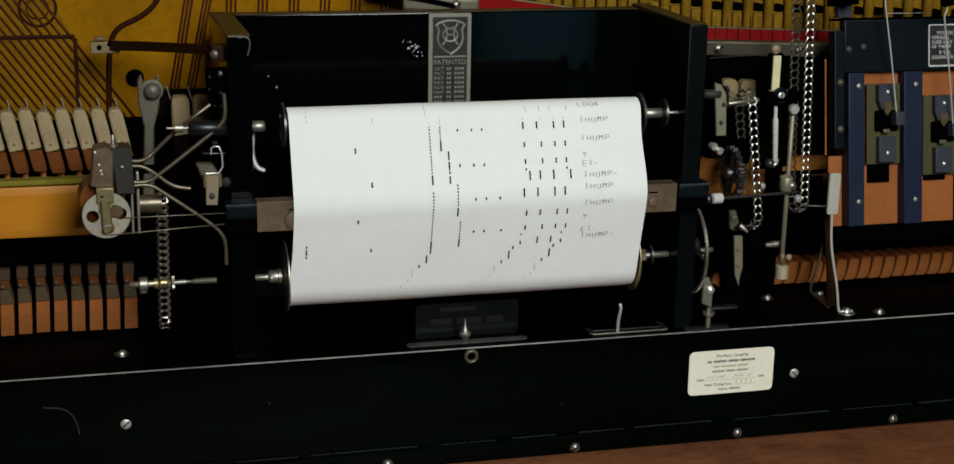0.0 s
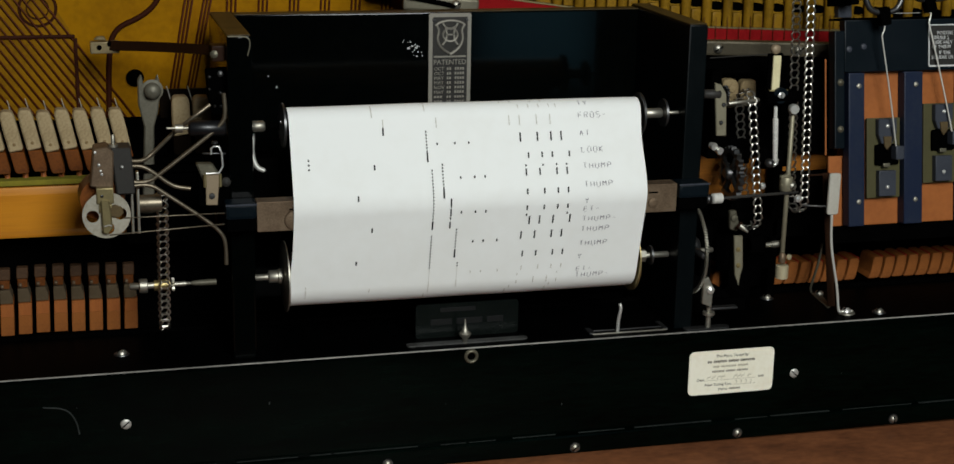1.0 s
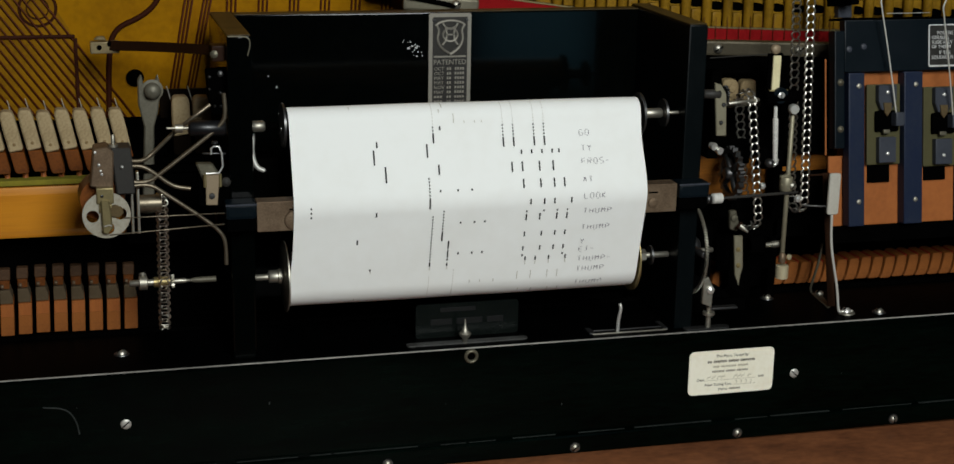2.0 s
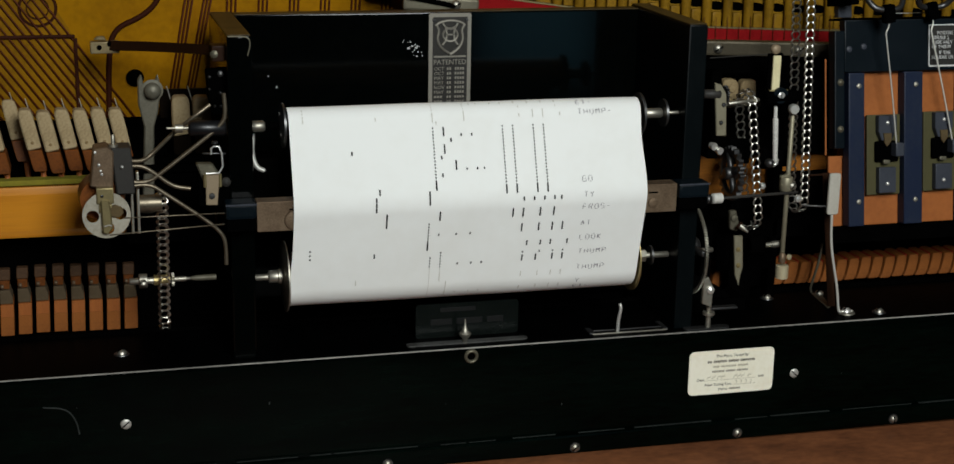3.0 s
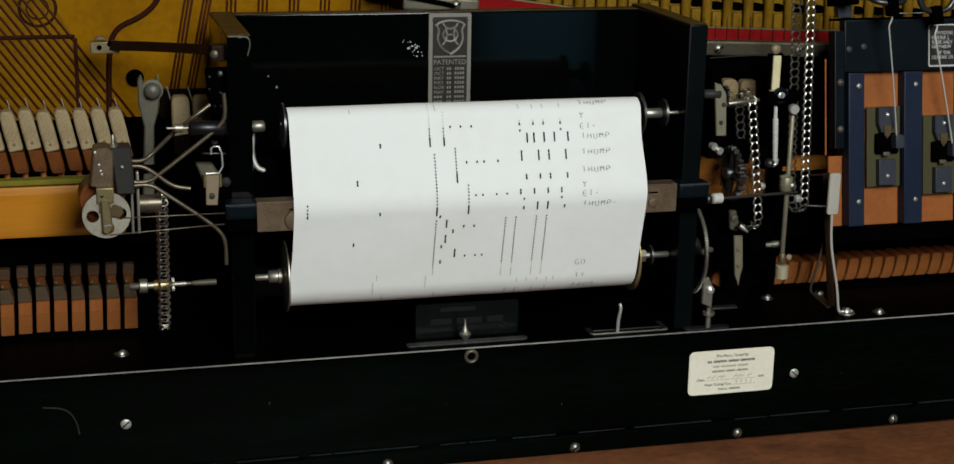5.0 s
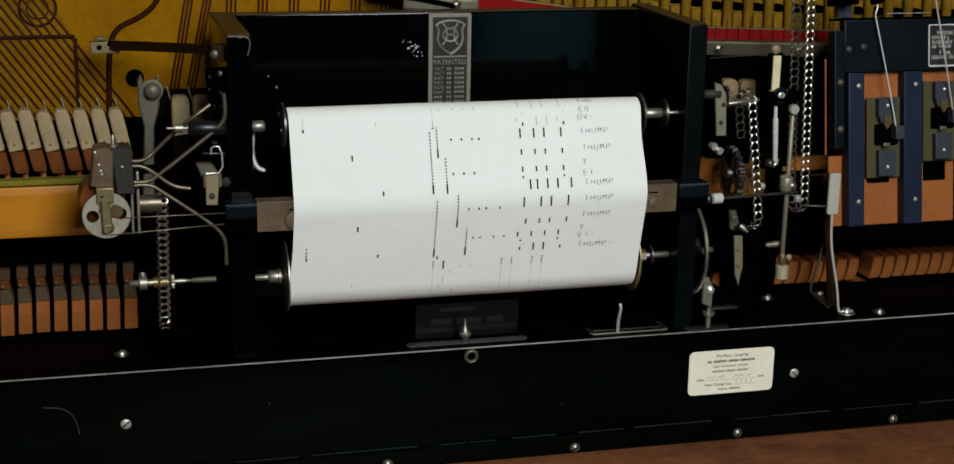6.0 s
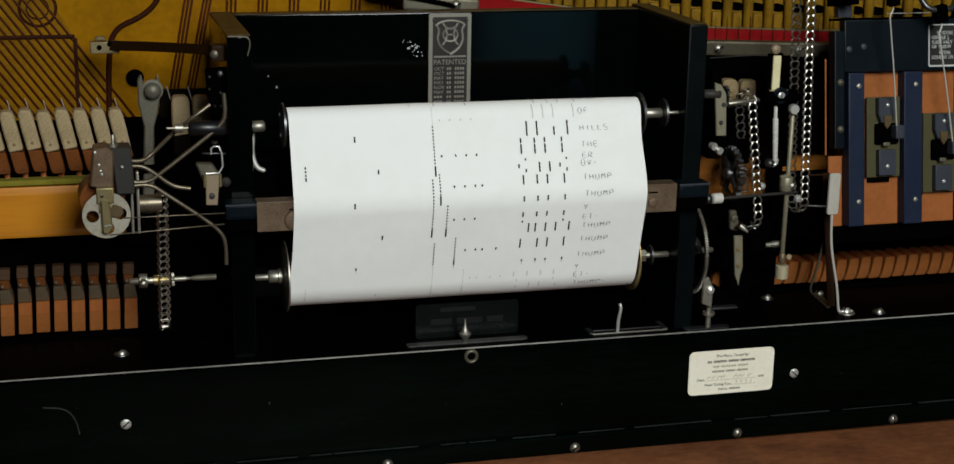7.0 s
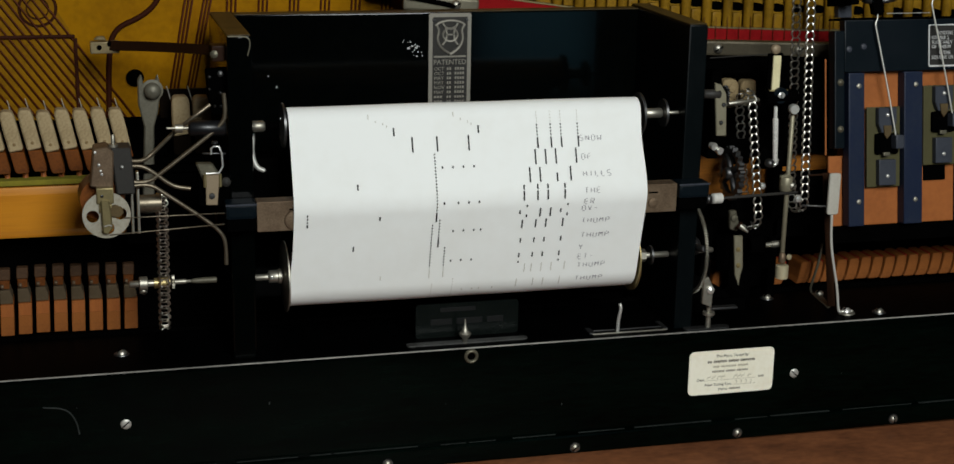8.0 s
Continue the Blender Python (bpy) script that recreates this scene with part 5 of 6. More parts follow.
    part("guard", slab([(0.2742, -0.1130), (0.2909, -0.1140), (0.2909, -0.0980), (0.2992, -0.0974), (0.2948, -0.0699), (0.2700, -0.0685)], 0.088, 0.004, None, 0.0006), "matt_black", t)
    # Added black plates stand in for the shade on the rear strand.
    part("chain_guard", block(0.2420, 0.2617, 0.0665, 0.0690, 0.0051, 0.0273, 0.0006), "matt_black", t, "black plate added to darken the rear strand of the chain")
    part("chain_guard", block(0.2465, 0.2668, 0.0665, 0.0690, -0.0518, -0.0235, 0.0006), "matt_black", t)
    # Added black block that covers the levers behind it.
    part("gear_housing", block(0.2580, 0.2810, 0.086, 0.0985, SHELF, -0.0785, 0.003), "matt_black", t, "black block added in front of the levers")
    part("axle", rod((0.209, 0.052, 0.070), (0.224, 0.050, 0.070), 0.004), "block_grey", t)
    part("axle", rod((0.231, 0.050, 0.0615), (0.262, 0.056, 0.063), 0.0018), "steel", t)
    return t


side_frame()


def block_pair():
    t = thing("wooden_blocks", (0.25, 0.093, 0.05), "pair of worn tan wooden blocks on a pin behind the chain", "block")
    a = part("block", slab([(0.2451, 0.0581), (0.2491, 0.0494), (0.2565, 0.0502), (0.2588, 0.0587), (0.2586, 0.0694), (0.2560, 0.0743), (0.2474, 0.0750), (0.2436, 0.0730)], 0.090, 0.010, None, 0.0012), "tan_wood", t)
    b = part("block", slab([(0.2620, 0.0583), (0.2670, 0.0511), (0.2768, 0.0514), (0.2763, 0.0632), (0.2753, 0.0729), (0.2638, 0.0732), (0.2612, 0.0695)], 0.092, 0.010, None, 0.0012), "tan_wood", t)
    part("pin", rod((0.2377, 0.088, 0.0533), (0.2789, 0.088, 0.0526), 0.0016), "cast", t)
    part("washer", lathe([(0, 0.0052), (0.004, 0.0052), (0.005, 0.004)], (0.2278, 0.086, 0.0725), (1, 0, 0), 20), "block_grey", t)
    part("boss", lathe([(0, 0.0035), (0.0015, 0.003), (0.002, 0)], (0.2519, 0.09, 0.0669), (0, -1, 0), 16), "tan_wood", a)
    part("cog", cog(0.2430, 0.2450, 0.0850, 0.0622, 0.0085, 14, 0.0018, 0.003), "dark_steel", b, "small dark cog")
    return t


block_pair()


def bone_lever():
    t = thing("tempo_lever", (0.275, 0.05, 0.06), "black lever with a pale bone strip and screw head", "lever")
    part("bone_strip", block(0.2688, 0.2758, 0.0470, 0.0495, 0.0725, 0.1015, 0.0006), "bone", t, "yellowed bone strip")
    part("backing", block(0.2655, 0.2790, 0.0497, 0.0530, 0.0665, 0.1030, 0.0008), "matt_black", t)
    part("pivot", lathe([(0, 0.0040), (0.003, 0.0042), (0.0042, 0.003), (0.0045, 0)], (0.2715, 0.052, 0.1065), (0, -1, 0), 18), "tan", t)
    part("barrel", lathe([(0, 0.0055), (0.001, 0.0066), (0.028, 0.0066), (0.029, 0.0055)], (0.2641, 0.0495, 0.0659), (1, 0, 0), 20), "matt_black", t)
    part("cap", lathe([(0, 0.0066), (0.001, 0.0070), (0.005, 0.0070), (0.006, 0.0058)], (0.2765, 0.0495, 0.0678), (0, -1, 0), 22), "navy", t)
    screw(t, (0.2765, 0.0435, 0.0678), 0.0034, slot=95, dome=0.2)
    part("ledge", block(0.2667, 0.2835, 0.046, 0.056, 0.0714, 0.0726, 0.0003), "olive_brass", t)
    part("push_rod", lathe([(0, 0.0016), (0.010, 0.0016), (0.0105, 0.0025), (0.046, 0.0022), (0.048, 0.0012)], (0.2745, 0.049, 0.0579), (0.003, 0, -0.05), 14), "polished", t, "bright tapered push rod")
    part("hook", pipe([(0.2795, 0.049, 0.0125), (0.279, 0.049, 0.008), (0.274, 0.049, 0.006)], 0.0013, None, 8, 2), "chrome", t)
    return t


bone_lever()


def weight_lever():
    t = thing("weighted_lever", (0.29, 0.045, -0.09), "long dull brass lever rod with a hanging brass weight", "lever")
    part("rod", rod((0.2903, 0.048, 0.0508), (0.2898, 0.048, -0.0763), 0.0021), "lever_brass", t)
    part("knob", lathe([(0, 0.0038), (0.0008, 0.0044), (0.005, 0.0044), (0.006, 0.0038)], (0.2890, 0.0415, 0.0562), (0, 1, 0), 24), "alu", t, "flat round knob")
    part("collar", lathe([(0, 0.0050), (0.0006, 0.0056), (0.012, 0.0056), (0.0126, 0.0050)], (0.2882, 0.047, -0.0154), (0, 0, 1), 22), "lever_brass", t)
    part("ear", slab([(0.2843, -0.0142), (0.2900, -0.0145), (0.2916, -0.0059), (0.2895, -0.0005), (0.2822, -0.0023)], 0.0450, 0.004, None, 0.0006), "lever_brass", t)
    screw(t, (0.2922, 0.042, -0.0106), 0.0034, slot=60, mat="steel")
    part("hanger", lathe([(0, 0.0030), (0.003, 0.0032), (0.008, 0.0026), (0.009, 0.0016)], (0.2891, 0.046, -0.0795), (0, 0, 1), 14), "brown_brass", t)
    part("weight", lathe([(0, 0.0046), (0.0005, 0.0057), (0.0115, 0.0057), (0.0120, 0.0051), (0.0122, 0.003)], (0.2896, 0.046, -0.0939), (0, 0, 1), 28), "weight_brass", t, "polished brass cylinder weight")
    part("ferrule", lathe([(0, 0.0026), (0.0015, 0.0024), (0.002, 0)], (0.2951, 0.046, -0.0749), (0.3, -1, 0), 12), "weight_brass", t)
    return t


weight_lever()


def foot_lever():
    t = thing("shift_bracket", (0.21, 0.02, SHELF), "bent steel bracket screwed to the shelf", "bracket")
    part("base", slab(rounded(0.188, 0.229, 0.013, 0.021, 0.0038), 0, 0.0012), "dark_steel", t)
    t.children[-1].data.transform(PLACE[t].inverted() @ pose(0, 0, SHELF + 0.0012, -90, 0, 0) @ PLACE[t])
    part("stem", lathe([(0, 0.0024), (0.010, 0.0022), (0.011, 0.0052), (0.0135, 0.0052), (0.014, 0.002), (0.018, 0.002)], (0.210, 0.017, SHELF + 0.001), (0, 0, 1), 14), "steel", t)
    part("arm", slab([(0.2015, -0.101), (0.2105, -0.105), (0.2110, -0.087), (0.2065, -0.078), (0.2020, -0.080)], 0.012, 0.004, None, 0.0006), "steel", t)
    part("pin", lathe([(0, 0.0036), (0.002, 0.0032), (0.003, 0.001)], (0.2080, 0.012, -0.0890), (0, -1, 0), 14), "chrome", t)
    part("tongue", block(0.212, 0.2400, 0.024, 0.031, -0.1115, -0.1095, 0.0006), "dark_steel", t)
    return t


foot_lever()


def slot_plates():
    t = thing("pointer_lever", (0.0, 0.02, SHELF), "steel pointer lever in a slotted plate on the shelf", "lever")
    part("slot_plate", slab(rounded(-0.0495, 0.0525, 0.0205, 0.0275, 0.003), 0, 0.0012), "slot_steel", t, "dull steel slotted plate")
    t.children[-1].data.transform(PLACE[t].inverted() @ pose(0, 0, SHELF + 0.0012, -90, 0, 0) @ PLACE[t])
    part("pointer", lathe([(0, 0.0022), (0.005, 0.0024), (0.008, 0.0048), (0.0095, 0.0050), (0.0115, 0.0028), (0.016, 0.0012), (0.0215, 0.0006)], (-0.001, 0.0225, SHELF - 0.001), (0, 0, 1), 14), "steel", t)
    u = thing("index_plate", (0.005, 0.04, SHELF), "dark glossy index plate with faint worn lettering", "plate")
    part("plate", slab(rounded(-0.0385, 0.0490, SHELF, -0.0955, 0.003), 0.0395, 0.002), "slate_plate", u)
    for z, x0, x1, h in ((-0.1025, -0.018, 0.012, 0.0035), (-0.1135, -0.026, -0.008, 0.005), (-0.1135, -0.004, 0.018, 0.005), (-0.1135, 0.022, 0.036, 0.005)):
        part("worn_print", block(x0, x1, 0.0391, 0.0396, z, z + h, 0.0001), "slate_print", u)
    v = thing("rewind_lever", (0.14, 0.02, SHELF), "bent steel lever in a slotted frame on the shelf", "lever")
    for y0, y1 in ((0.0185, 0.0205), (0.0265, 0.0285)):
        part("frame_bar", block(0.1080, 0.1745, y0, y1, SHELF, SHELF + 0.0012, 0.0004), "steel" if y0 < 0.02 else "dark_steel", v)
    part("frame_end", block(0.1060, 0.1105, 0.0205, 0.0345, SHELF, SHELF + 0.0014, 0.0004), "dark_steel", v)
    part("frame_end", block(0.1715, 0.1755, 0.0205, 0.0400, SHELF, SHELF + 0.0014, 0.0004), "dark_steel", v)
    part("handle", pipe([(0.1310, 0.0225, SHELF), (0.1315, 0.0225, -0.112), (0.1335, 0.0225, -0.104), (0.1325, 0.024, -0.1000)], 0.0015), "chrome", v)
    return t


M["slot_steel"] = material("dull_slot_steel", (0.19, 0.19, 0.18), 0.4, 0.8, mix=0.5, other=(0.06, 0.06, 0.055), scale=60, bump=0.1)
M["slate_plate"] = material("index_plate_face", (0.0032, 0.0046, 0.0040), 0.25, other=(0.0055, 0.0072, 0.0063), scale=60, bump=0.05)
M["slate_print"] = material("index_plate_print", (0.0072, 0.0070, 0.0068), 0.5, other=(0.0045, 0.0052, 0.0050), mix=0.5, scale=90, bump=0)
slot_plates()


def tuner_label():
    t = thing("tuner_label", (0.2305, FRONT, -0.182), "cream paper service label stuck to the black panel", "label")
    y = FRONT - 0.0006
    part("card", slab(rounded(0.1917, 0.2696, -0.1816, -0.1424, 0.0045), y, 0.0006), "card", t)
    y -= 0.00015
    cx = 0.2306
    part("line", letters("This Piano Tuned By", 0.0036, (cx, y, -0.1486), "CENTER"), "print_ink", t)
    def bars(name, spans, z, high, wide, mat):
        for x0, x1 in spans:
            count = round((x1 - x0) / wide)
            for k in range(count):
                x = x0 + (x1 - x0) * k / count
                part(name, block(x, x + (x1 - x0) / count * 0.72, y - 0.0001, y + 0.0001, z, z + high), mat, t)
    bars("name_bar", ((0.2085, 0.2125), (0.2138, 0.2262), (0.2275, 0.2372), (0.2385, 0.2520)), -0.1533, 0.0020, 0.0017, "print_ink")
    bars("address_bar", ((0.2138, 0.2195), (0.2207, 0.2350), (0.2362, 0.2460)), -0.1577, 0.0017, 0.0015, "pale_ink")
    bars("address_bar", ((0.2130, 0.2245), (0.2258, 0.2345), (0.2358, 0.2460)), -0.1620, 0.0017, 0.0015, "grey_ink")
    part("line", letters("Date", 0.0033, (0.1992, y, -0.1690), "LEFT"), "print_ink", t)
    part("rule", block(0.2060, 0.2530, y - 0.0001, y + 0.0001, -0.1692, -0.1689), "pale_ink", t)
    bars("name_bar", ((0.2560, 0.2612),), -0.1688, 0.0015, 0.0017, "grey_ink")
    for x in (0.2085, 0.2130, 0.2180, 0.2215, 0.2330, 0.2365, 0.2400, 0.2460):
        part("ink_note", pipe([(x, y, -0.1680), (x + 0.0012, y, -0.1651), (x + 0.0022, y, -0.1668), (x + 0.0034, y, -0.1648)], 0.00026, None, 5, 2), "pale_ink", t)
    part("line", letters("Next Tuning Due", 0.0034, (0.2068, y, -0.1740), "LEFT"), "print_ink", t)
    part("rule", block(0.2335, 0.2530, y - 0.0001, y + 0.0001, -0.1742, -0.1739), "pale_ink", t)
    for x in (0.2350, 0.2395, 0.2440, 0.2485):
        part("ink_note", pipe([(x, y, -0.1706), (x + 0.0014, y, -0.1704), (x + 0.0005, y, -0.1732)], 0.00026, None, 5, 2), "pale_ink", t)
    part("line", letters("Phone", 0.0032, (0.2195, y, -0.1783), "LEFT"), "print_ink", t)
    bars("number_bar", ((0.2296, 0.2400),), -0.1782, 0.0017, 0.0015, "grey_ink")
    return t


tuner_label()

# ---- wind motor ----
MOTOR_AT, MOTOR_TILT = (0.0, 0.080, 0.080), (-9.6, 0, 0)
TURN = 0.6475
CRANK_R, ROD_L = 0.0150, 0.1240
CRANKS = ((0.3744, 0.3950, 0.345), (0.4255, 0.4504, 1.58))


def wind_motor():
    t = thing("wind_motor", MOTOR_AT, "blue painted wind motor with orange boards and sliding valves", "wind motor", "", "", MOTOR_TILT)
    def add(name, mat, box, bevel=0.0008, label="", parent=None):
        return part(name, block(*box, bevel), mat, parent or t, label, local=True)
    add("board", "motor_wood", (0.3560, 0.60, 0.0, 0.02, -0.135, 0.002), 0.001, "orange brown wooden board")
    head = add("head_board", "navy", (0.3480, 0.60, -0.010, 0.0, 0.0, 0.045), 0.001, "dark blue head board")
    add("head_cap", "matt_black", (0.3480, 0.60, -0.008, 0.02, 0.0452, 0.0470), 0.0005)
    for x0, x1, mat in ((0.3508, 0.3660, "blue"), (0.4045, 0.4225, "blue"), (0.4600, 0.4780, "blue")):
        g = add("guide", mat, (x0, x1, -0.012, -0.0005, -0.1345, -0.0005), 0.001, "blue painted guide strip")
        for z in (-0.012, -0.113):
            s = part("screw", lathe([(0, 0.0024), (0.001, 0.0020), (0.0014, 0)], ((x0 + x1) / 2 + 0.002, -0.012, z), (0, -1, 0), 14), "steel", g, local=True)
            PLACE[s] = PLACE[t]
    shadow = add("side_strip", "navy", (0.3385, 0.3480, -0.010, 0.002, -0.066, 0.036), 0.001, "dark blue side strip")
    for z in (-0.0085, -0.049):
        part("screw", lathe([(0, 0.0032), (0.001, 0.0027), (0.0018, 0)], (0.3440, -0.010, z), (0, -1, 0), 14), "cast", shadow, local=True)
    add("side_board", "motor_wood", (0.3385, 0.3545, 0.002, 0.005, -0.135, -0.073), 0.0008, "orange brown end board")
    add("edge_strip", "motor_wood", (0.3355, 0.3368, 0.002, 0.004, -0.072, 0.012), 0.0004)
    for x, z in ((0.3660, 0.022), (0.352, 0.020)):
        part("screw", lathe([(0, 0.0028), (0.001, 0.0024), (0.0016, 0)], (x, -0.010, z), (0, -1, 0), 14), "slate", head, local=True)
    add("post", "slate", (0.3430, 0.3560, -0.008, 0.0, 0.0472, 0.085), 0.001)
    add("rail_wire", "chrome", (0.3915, 0.4340, -0.004, -0.003, 0.0500, 0.0508), 0.0002)
    add("foot_board", "matt_black", (0.3340, 0.60, -0.002, 0.03, -0.150, -0.1352), 0.001)
    # notice plate on the head board
    plate = part("notice_plate", slab(rounded(0.4285, 0.50, 0.003, 0.040, 0.0015), -0.0112, 0.001), "white_print", head, "black notice plate with white lettering", local=True)
    part("field", slab(rounded(0.4295, 0.499, 0.0045, 0.039, 0.001), -0.0114, 0.001), "plate_dark", plate, local=True)
    for k, (x, text) in enumerate(((0.4365, "POSITIVE"), (0.4312, "GREASE S"), (0.4312, "SLIDE VALV"), (0.4312, "OF THIS M"), (0.4385, "IF THE"), (0.4312, "SQUEAK US"))):
        part("line", letters(text, 0.0044, (x, -0.0115, 0.0310 - 0.0040 * k - (0.0012 if k > 3 else 0)), "LEFT", 0.92), "white_print", plate, local=True)
    # black block below each valve, painting the shade inside its slot
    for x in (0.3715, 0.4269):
        add("port", "matt_black", (x + 0.003, x + 0.024, -0.0025, 0.0005, -0.0975, -0.070), 0.0005, "black block for the shaded opening behind the valve")
    # crankshaft above the head board
    shaft = part("bearing", block(0.3400, 0.3480, -0.036, 0.008, 0.0575, 0.085, 0.001), "matt_black", t, local=True)
    for x0, x1 in ((0.340, 0.3570), (0.3925, 0.4080), (0.4435, 0.60)):
        part("shaft", rod((x0, -0.030, 0.0655), (x1, -0.030, 0.0655), 0.0045), "matt_black", t, local=True)
    valves = []
    for (xc, xk, phase), x0 in zip(CRANKS, (0.3715, 0.4269)):
        v = part("slide_valve", block(x0, x0 + 0.0322, -0.006, -0.0032, -0.0609, 0.0096, 0.0008), "olive", t, "olive sliding valve with grey blocks", local=True)
        part("block", slab([(x0 + 0.008, 0.0090), (x0 + 0.008, -0.005), (x0 + 0.011, -0.013), (x0 + 0.021, -0.013), (x0 + 0.0255, -0.004), (x0 + 0.0255, 0.0090)], -0.0125, 0.0062, None, 0.0006), "slate", v, local=True)
        part("block", block(x0 + 0.0085, x0 + 0.0250, -0.0125, -0.0062, -0.0590, -0.0365, 0.0008), "slate", v, local=True)
        # A solid black block stands for the shade in the recess.
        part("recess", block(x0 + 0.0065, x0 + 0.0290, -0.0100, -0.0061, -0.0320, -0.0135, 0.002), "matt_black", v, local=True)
        part("tongue", slab([(x0 + 0.0120, -0.0065), (x0 + 0.0200, -0.0065), (x0 + 0.0195, -0.0135), (x0 + 0.0155, -0.0185), (x0 + 0.0130, -0.0150)][::-1], -0.0140, 0.002, None, 0.0004), "grease_brass", v, "small brown tongue", local=True)
        part("clip", block(x0 + 0.0125, x0 + 0.0190, -0.0130, -0.0100, -0.0335, -0.0300, 0.0008), "cast", v, local=True)
        part("knuckle", block(x0 + 0.0215, x0 + 0.0295, -0.0185, -0.0060, -0.0270, -0.0150, 0.0012), "slate", v, local=True)
        for z in (0.0025, -0.0510):
            part("pin", lathe([(0, 0.0018), (0.001, 0.0014), (0.0014, 0)], (x0 + 0.0165, -0.0125, z), (0, -1, 0), 12), "chrome", v, local=True)
        r = part("connecting_rod", pipe([(0, 0, 0), (-0.001, 0, ROD_L * 0.4), (-0.0035, 0, ROD_L - 0.022), (-0.0035, 0, ROD_L - 0.019), (0, 0, ROD_L - 0.014), (0, 0, ROD_L - 0.006)], 0.0007, None, 8, 2), "wire", t, "thin bright connecting rod", local=True)
        c = part("crank", pipe([(-0.018, 0, -0.002), (-0.016, 0, CRANK_R * 0.5), (-0.010, 0, CRANK_R), (0.010, 0, CRANK_R), (0.016, 0, CRANK_R * 0.5), (0.018, 0, -0.002)], 0.0026, None, 10, 3), "dark_steel", t, "dark steel crank throw", local=True)
        part("bearing", block(-0.005, 0.005, -0.004, 0.004, ROD_L - 0.011, ROD_L + 0.0045, 0.0015), "matt_black", r, local=True)
        valves.append((v, r, c, xc, xk, phase))
    return t, valves


MOTOR, VALVES = wind_motor()


def motor_bracket():
    t = thing("motor_bracket", (0.34, 0.03, SHELF), "bent nickel bracket standing on the shelf before the motor", "bracket")
    part("head", slab(rounded(0.3205, 0.3310, -0.0345, 0.0020, 0.0025), 0.030, 0.003, None, 0.0006), "pale_metal", t, "flat pale metal head")
    part("leg", pipe([(0.3258, 0.032, -0.033), (0.3266, 0.031, -0.060), (0.3310, 0.030, -0.082), (0.3355, 0.030, -0.100), (0.3385, 0.030, SHELF + 0.003), (0.3400, 0.0300, SHELF + 0.0014), (0.352, 0.0300, SHELF + 0.0014)], 0.0012), "wire", t)
    part("foot", lathe([(0, 0.0075), (0.0012, 0.0072), (0.0014, 0.004)], (0.3465, 0.0300, SHELF), (0, 0, 1), 20), "steel", t)
    screw(t, (0.3462, 0.030, SHELF + 0.0014), 0.0042, axis=(0, 0, 1), dome=0.9)
    part("cross_pin", rod((0.3010, 0.040, -0.0275), (0.322, 0.033, -0.0275), 0.001), "dark_steel", t)
    part("arm", block(0.3010, 0.3207, 0.032, 0.033, 0.0002, 0.0018, 0.0003), "grime_iron", t)
    part("rear_leg", pipe([(0.3490, 0.088, -0.075), (0.3470, 0.088, -0.095), (0.3400, 0.088, -0.1190), (0.3420, 0.088, SHELF + 0.001)], 0.0012), "cast", t)
    bar = [(0.3221, -0.0012), (0.3296, -0.0016), (0.3447, SHELF + 0.001), (0.3375, SHELF + 0.001)]
    part("back_strip", slab(bar[::-1], 0.047, 0.0015, None, 0.0004), "grime_iron", t, "dark brown iron strip behind the leg")
    plate = part("foot_plate", slab([(0.3357, 0.0441), (0.3408, 0.0484), (0.3504, 0.0885), (0.3410, 0.0867)], 0, 0.001), "cast", t)
    plate.data.transform(PLACE[t].inverted() @ pose(0, 0, SHELF + 0.0011, -90, 0, 0) @ PLACE[t])
    screw(t, (0.3475, 0.084, SHELF + 0.001), 0.0040, axis=(0, 0, 1), dome=0.8, mat="steel")
    return t


motor_bracket()


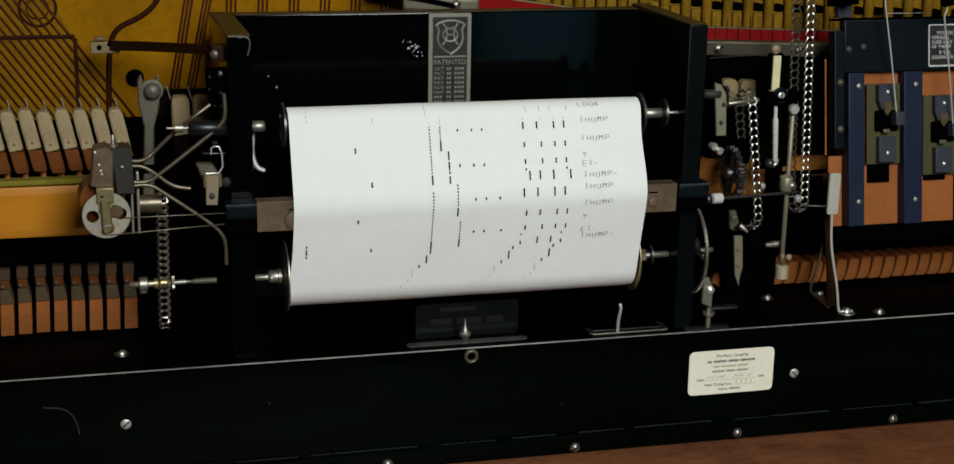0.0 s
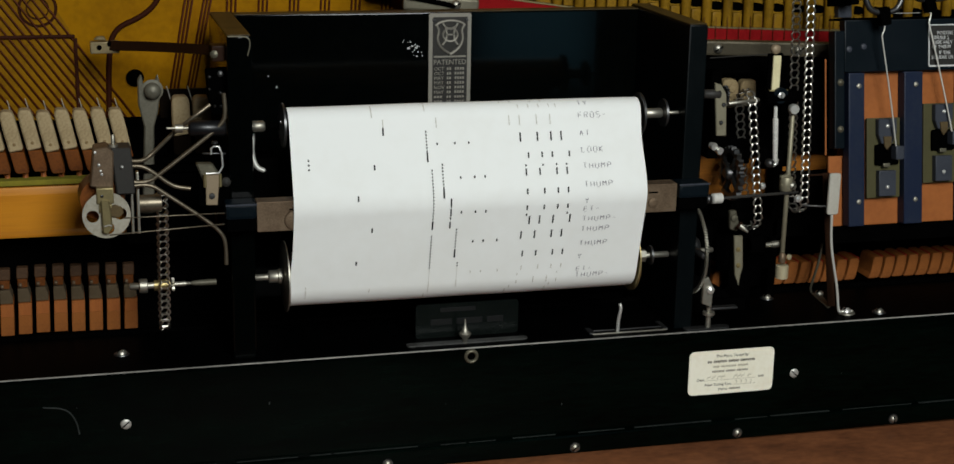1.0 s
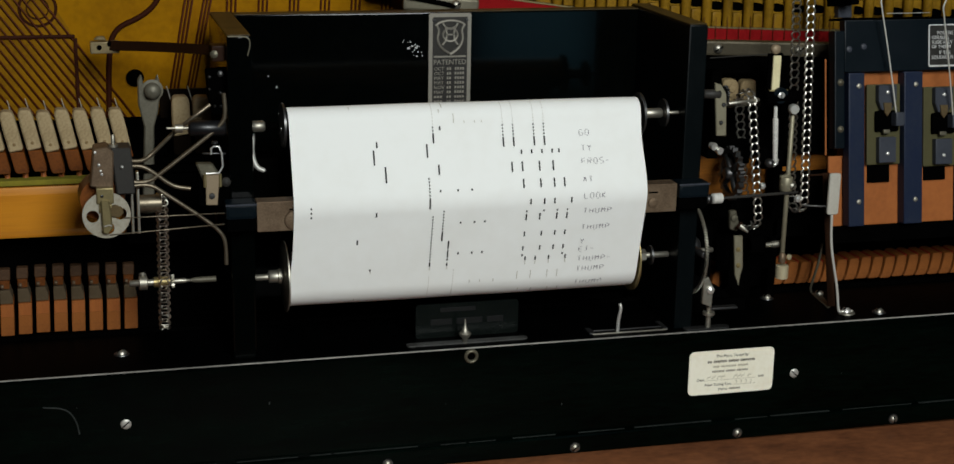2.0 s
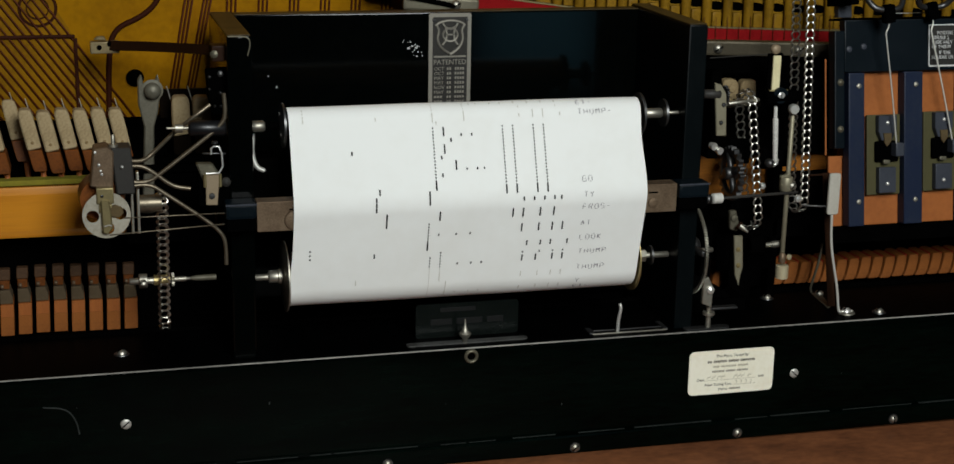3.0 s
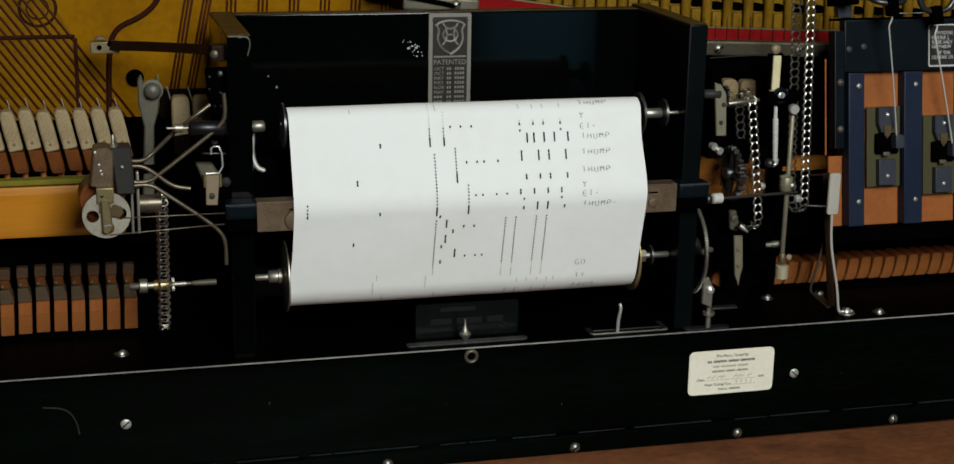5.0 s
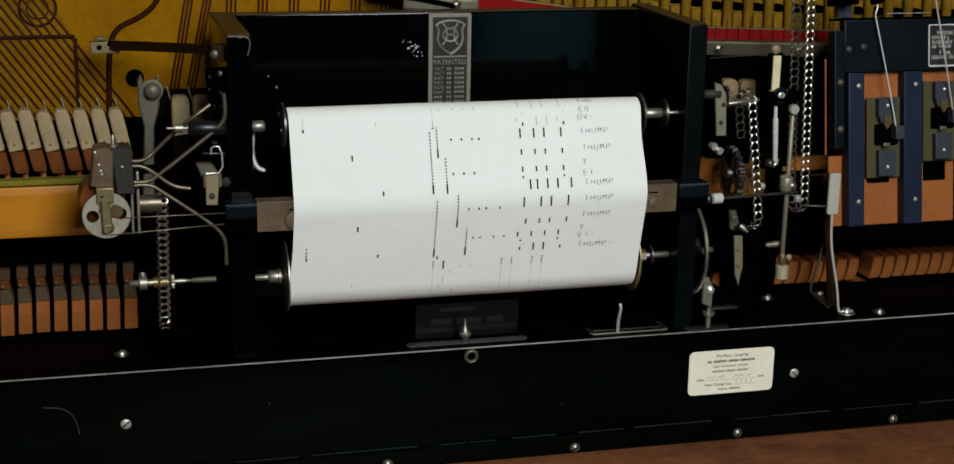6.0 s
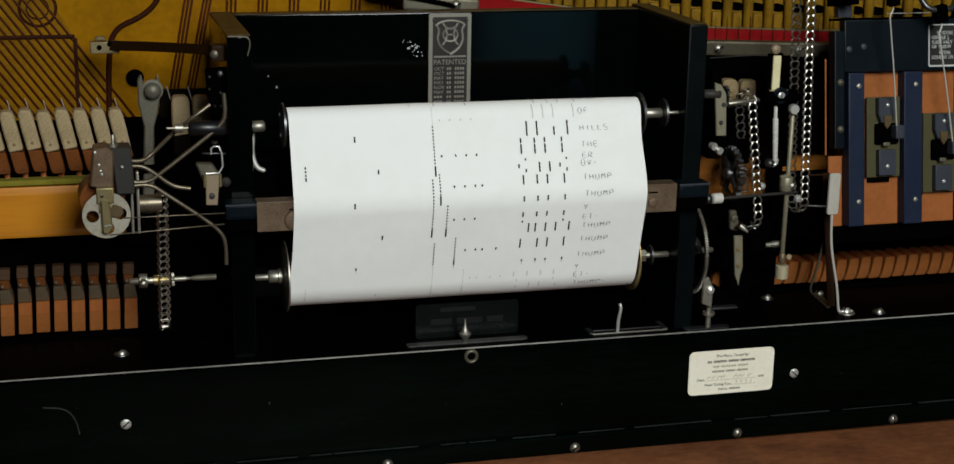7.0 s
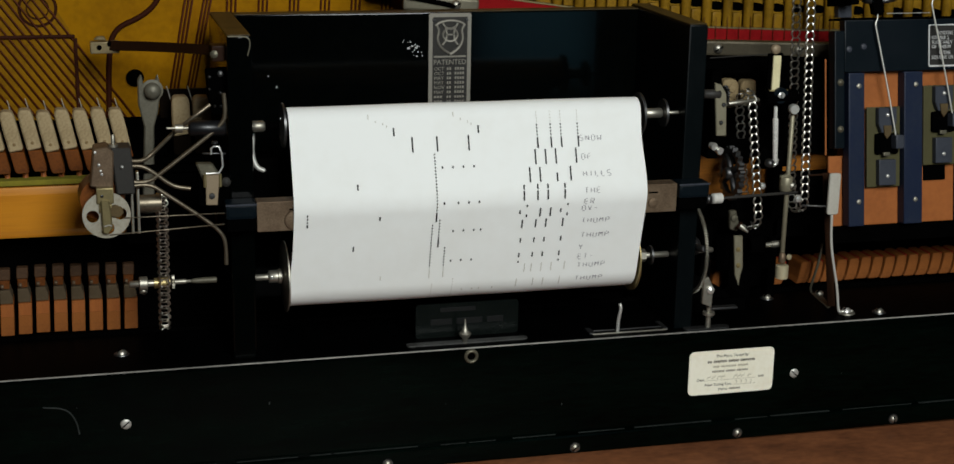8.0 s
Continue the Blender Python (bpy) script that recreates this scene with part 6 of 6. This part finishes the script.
# ---- chains ----
def chain(label, top, bottom, radius, width, pitch, wire, mat="link"):
    """A closed loop of ladder links round two axes along x; returns the links with their places on the loop."""
    a, b_ = Vector(top), Vector(bottom)
    run = (b_ - a).length
    around = 2 * run + math.tau * radius
    count = round(around / pitch)
    t = thing("drive_chain", tuple(b_), label, "chain")
    bm = None
    for s in (-1, 1):
        bm = pipe([(s * width * 0.27, 0, pitch * 0.62), (s * width * 0.30, -wire * 0.8, pitch * 0.42), (s * width * 0.48, -wire * 0.3, pitch * 0.12), (s * width * 0.50, 0, -pitch * 0.15), (s * width * 0.36, wire * 0.4, -pitch * 0.40)], wire, bm, 6, 2)
    bm = pipe([(-width * 0.36, wire * 0.4, -pitch * 0.40), (0, wire * 0.6, -pitch * 0.44), (width * 0.36, wire * 0.4, -pitch * 0.40)], wire * 0.7, bm, 6, 1)
    sides = len(bm.faces)
    for s in (-1, 1):
        bm = lathe([(0, wire * 0.5), (wire * 0.4, wire * 0.8), (wire * 1.4, wire * 0.8), (wire * 1.8, wire * 0.5)], (s * width * 0.33 - wire * 0.9, -wire * 0.5, pitch * 0.44), (1, 0, 0), 8, bm)
    bm.faces.ensure_lookup_table()
    for f in bm.faces[sides:]:
        f.material_index = 1
    first = part("link", bm, mat, t, local=True)
    first.data.materials.append(M["link_pin"])
    links = [first]
    for k in range(count - 1):
        o = first.copy()
        scene.collection.objects.link(o)
        links.append(o)
    way = (b_ - a).normalized()
    lean = math.degrees(math.atan2(way.x, -way.z))
    def at(s):
        s = s % around
        if s < run:
            p, turn = a + way * s + Vector((0, -radius, 0)), 0.0
        elif s < run + math.pi * radius:
            e = (s - run) / radius
            p, turn = b_ + Vector((0, -radius * math.cos(e), -radius * math.sin(e))), math.degrees(e)
        elif s < 2 * run + math.pi * radius:
            p, turn = b_ - way * (s - run - math.pi * radius) + Vector((0, radius, 0)), 180.0
        else:
            e = (s - 2 * run - math.pi * radius) / radius
            p, turn = a + Vector((0, radius * math.cos(e), radius * math.sin(e))), 180.0 + math.degrees(e)
        return pose(*(p - b_)) @ pose(0, 0, 0, 0, -lean, 0) @ pose(0, 0, 0, turn, 0, 0)
    return links, at, around / count


CHAINS = [
    chain("bright nickel ladder chain over a small sprocket", (0.2545, 0.0650, 0.0560), (0.2645, 0.0610, -0.0370), 0.0135, 0.0076, 0.0068, 0.0008) + (0.0338,),
    chain("dark nickel ladder chain hanging to the drive shaft", (-0.2390, 0.0400, -0.0010), (-0.2400, 0.0400, -0.0920), 0.0085, 0.0078, 0.0054, 0.0007, "dark_link") + (0.0250,),
    chain("bright nickel ladder chain leading up to the motor", (0.2945, 0.0520, 0.1600), (0.3025, 0.0520, -0.0220), 0.0130, 0.0076, 0.0066, 0.0008) + (0.0330,),
]


# ---- what moves ----
def turning(thing_, at, rate, step=0.1):
    rows = []
    for k in range(round(8.0 / step) + 1):
        rows.append((k * step, pose(*at) @ pose(0, 0, 0, math.degrees(rate * k * step), 0, 0)))
    walk(thing_, rows)


def motions():
    for piece, s0 in TRAVEL:
        x = piece.location.x
        rows = []
        for k in range(81):
            s = s0 + SPEED * k * 0.1
            # over the rolls paper backs the holes, so the dark patches sink under it
            closed = piece.name.startswith(("punched", "perforated")) and not -0.0605 < s < 0.0570
            y, z, e = on_paper(s, -0.0009 if closed else 0.00035)
            rows.append((k * 0.1, pose(x, y, z, -math.degrees(e), 0, 0)))
        walk(piece, rows)
    turning(SPOOL_UP, (0, UPPER[0], UPPER[1]), SPEED / UPPER[2])
    turning(SPOOL_LOW, (0, LOWER[0], LOWER[1]), SPEED / LOWER[2])
    turning(GEAR, tuple(PLACE[GEAR].translation), SPEED / LOWER[2])
    turning(SPROCKET, tuple(PLACE[SPROCKET].translation), SPEED / 0.02)
    turning(SHAFT, tuple(PLACE[SHAFT].translation), SPEED / LOWER[2])
    local = PLACE[GOVERNOR].inverted() @ Vector(DISC_AT)
    walk(DISC, [(k * 0.05, pose(*local) @ pose(0, 0, 0, 0, -4 + 45 * k, 0)) for k in range(161)])
    for valve, link, crank, xc, xk, phase in VALVES:
        v_rows, r_rows, c_rows = [], [], []
        for k in range(161):
            t = k * 0.05
            a = math.tau * t / TURN - phase
            pin = Vector((xc, -0.030 + CRANK_R * math.sin(a), 0.0655 + CRANK_R * math.cos(a)))
            drop = math.sqrt(ROD_L ** 2 - (pin.y + 0.016) ** 2 - (xk - xc) ** 2)
            knob = Vector((xk, -0.016, pin.z - drop))
            v_rows.append((t, pose(0, 0, knob.z + 0.0210)))
            up = (pin - knob).normalized()
            q = Vector((0, 0, 1)).rotation_difference(up).to_matrix().to_4x4()
            r_rows.append((t, Matrix.Translation(knob) @ q))
            c_rows.append((t, pose(xc, -0.030, 0.0655, -math.degrees(a), 0, 0)))
        walk(valve, v_rows)
        walk(link, r_rows)
        walk(crank, c_rows)
    # action levers drop out of sight behind the front board while their notes sound
    for k, spans in ((12, ((0.18, 0.42), (0.93, 1.05), (1.28, 1.44), (1.68, 1.80), (3.08, 3.22), (6.02, 6.22), (6.76, 6.84), (7.06, 7.24), (7.46, 7.64), (7.78, 7.95))),
                     (14, ((0.58, 0.82), (6.36, 6.54))), (8, ((6.36, 6.54),)), (6, ((3.36, 4.78), (6.05, 6.22), (6.36, 6.54), (7.06, 7.24), (7.46, 7.64), (7.78, 8.0))), (7, ((3.36, 4.78), (6.76, 6.84)))):
        rows = []
        for i in range(161):
            t = i * 0.05
            down = max([min(1.0, (t - a + 0.05) / 0.05, (b + 0.05 - t) / 0.05) for a, b in spans] + [0.0])
            rows.append((t, LEVER_AT[k] @ pose(0, 0, -0.042 * max(0.0, down))))
        walk(LEVERS[k], rows)
    rest = HAMMER.matrix_world.copy()
    walk(HAMMER, [(t, rest @ pose(0.001 * d, 0.028 * d, 0.002 * d, -8 * d)) for t, d in ((0, 0), (2.85, 0), (2.95, 0.9), (3.02, 1), (3.12, 0.3), (3.2, 0), (8.0, 0))])
    for links, at, step, speed in CHAINS:
        for i, o in enumerate(links):
            walk(o, [(k * 0.1, at(i * step + speed * k * 0.1)) for k in range(81)])


motions()
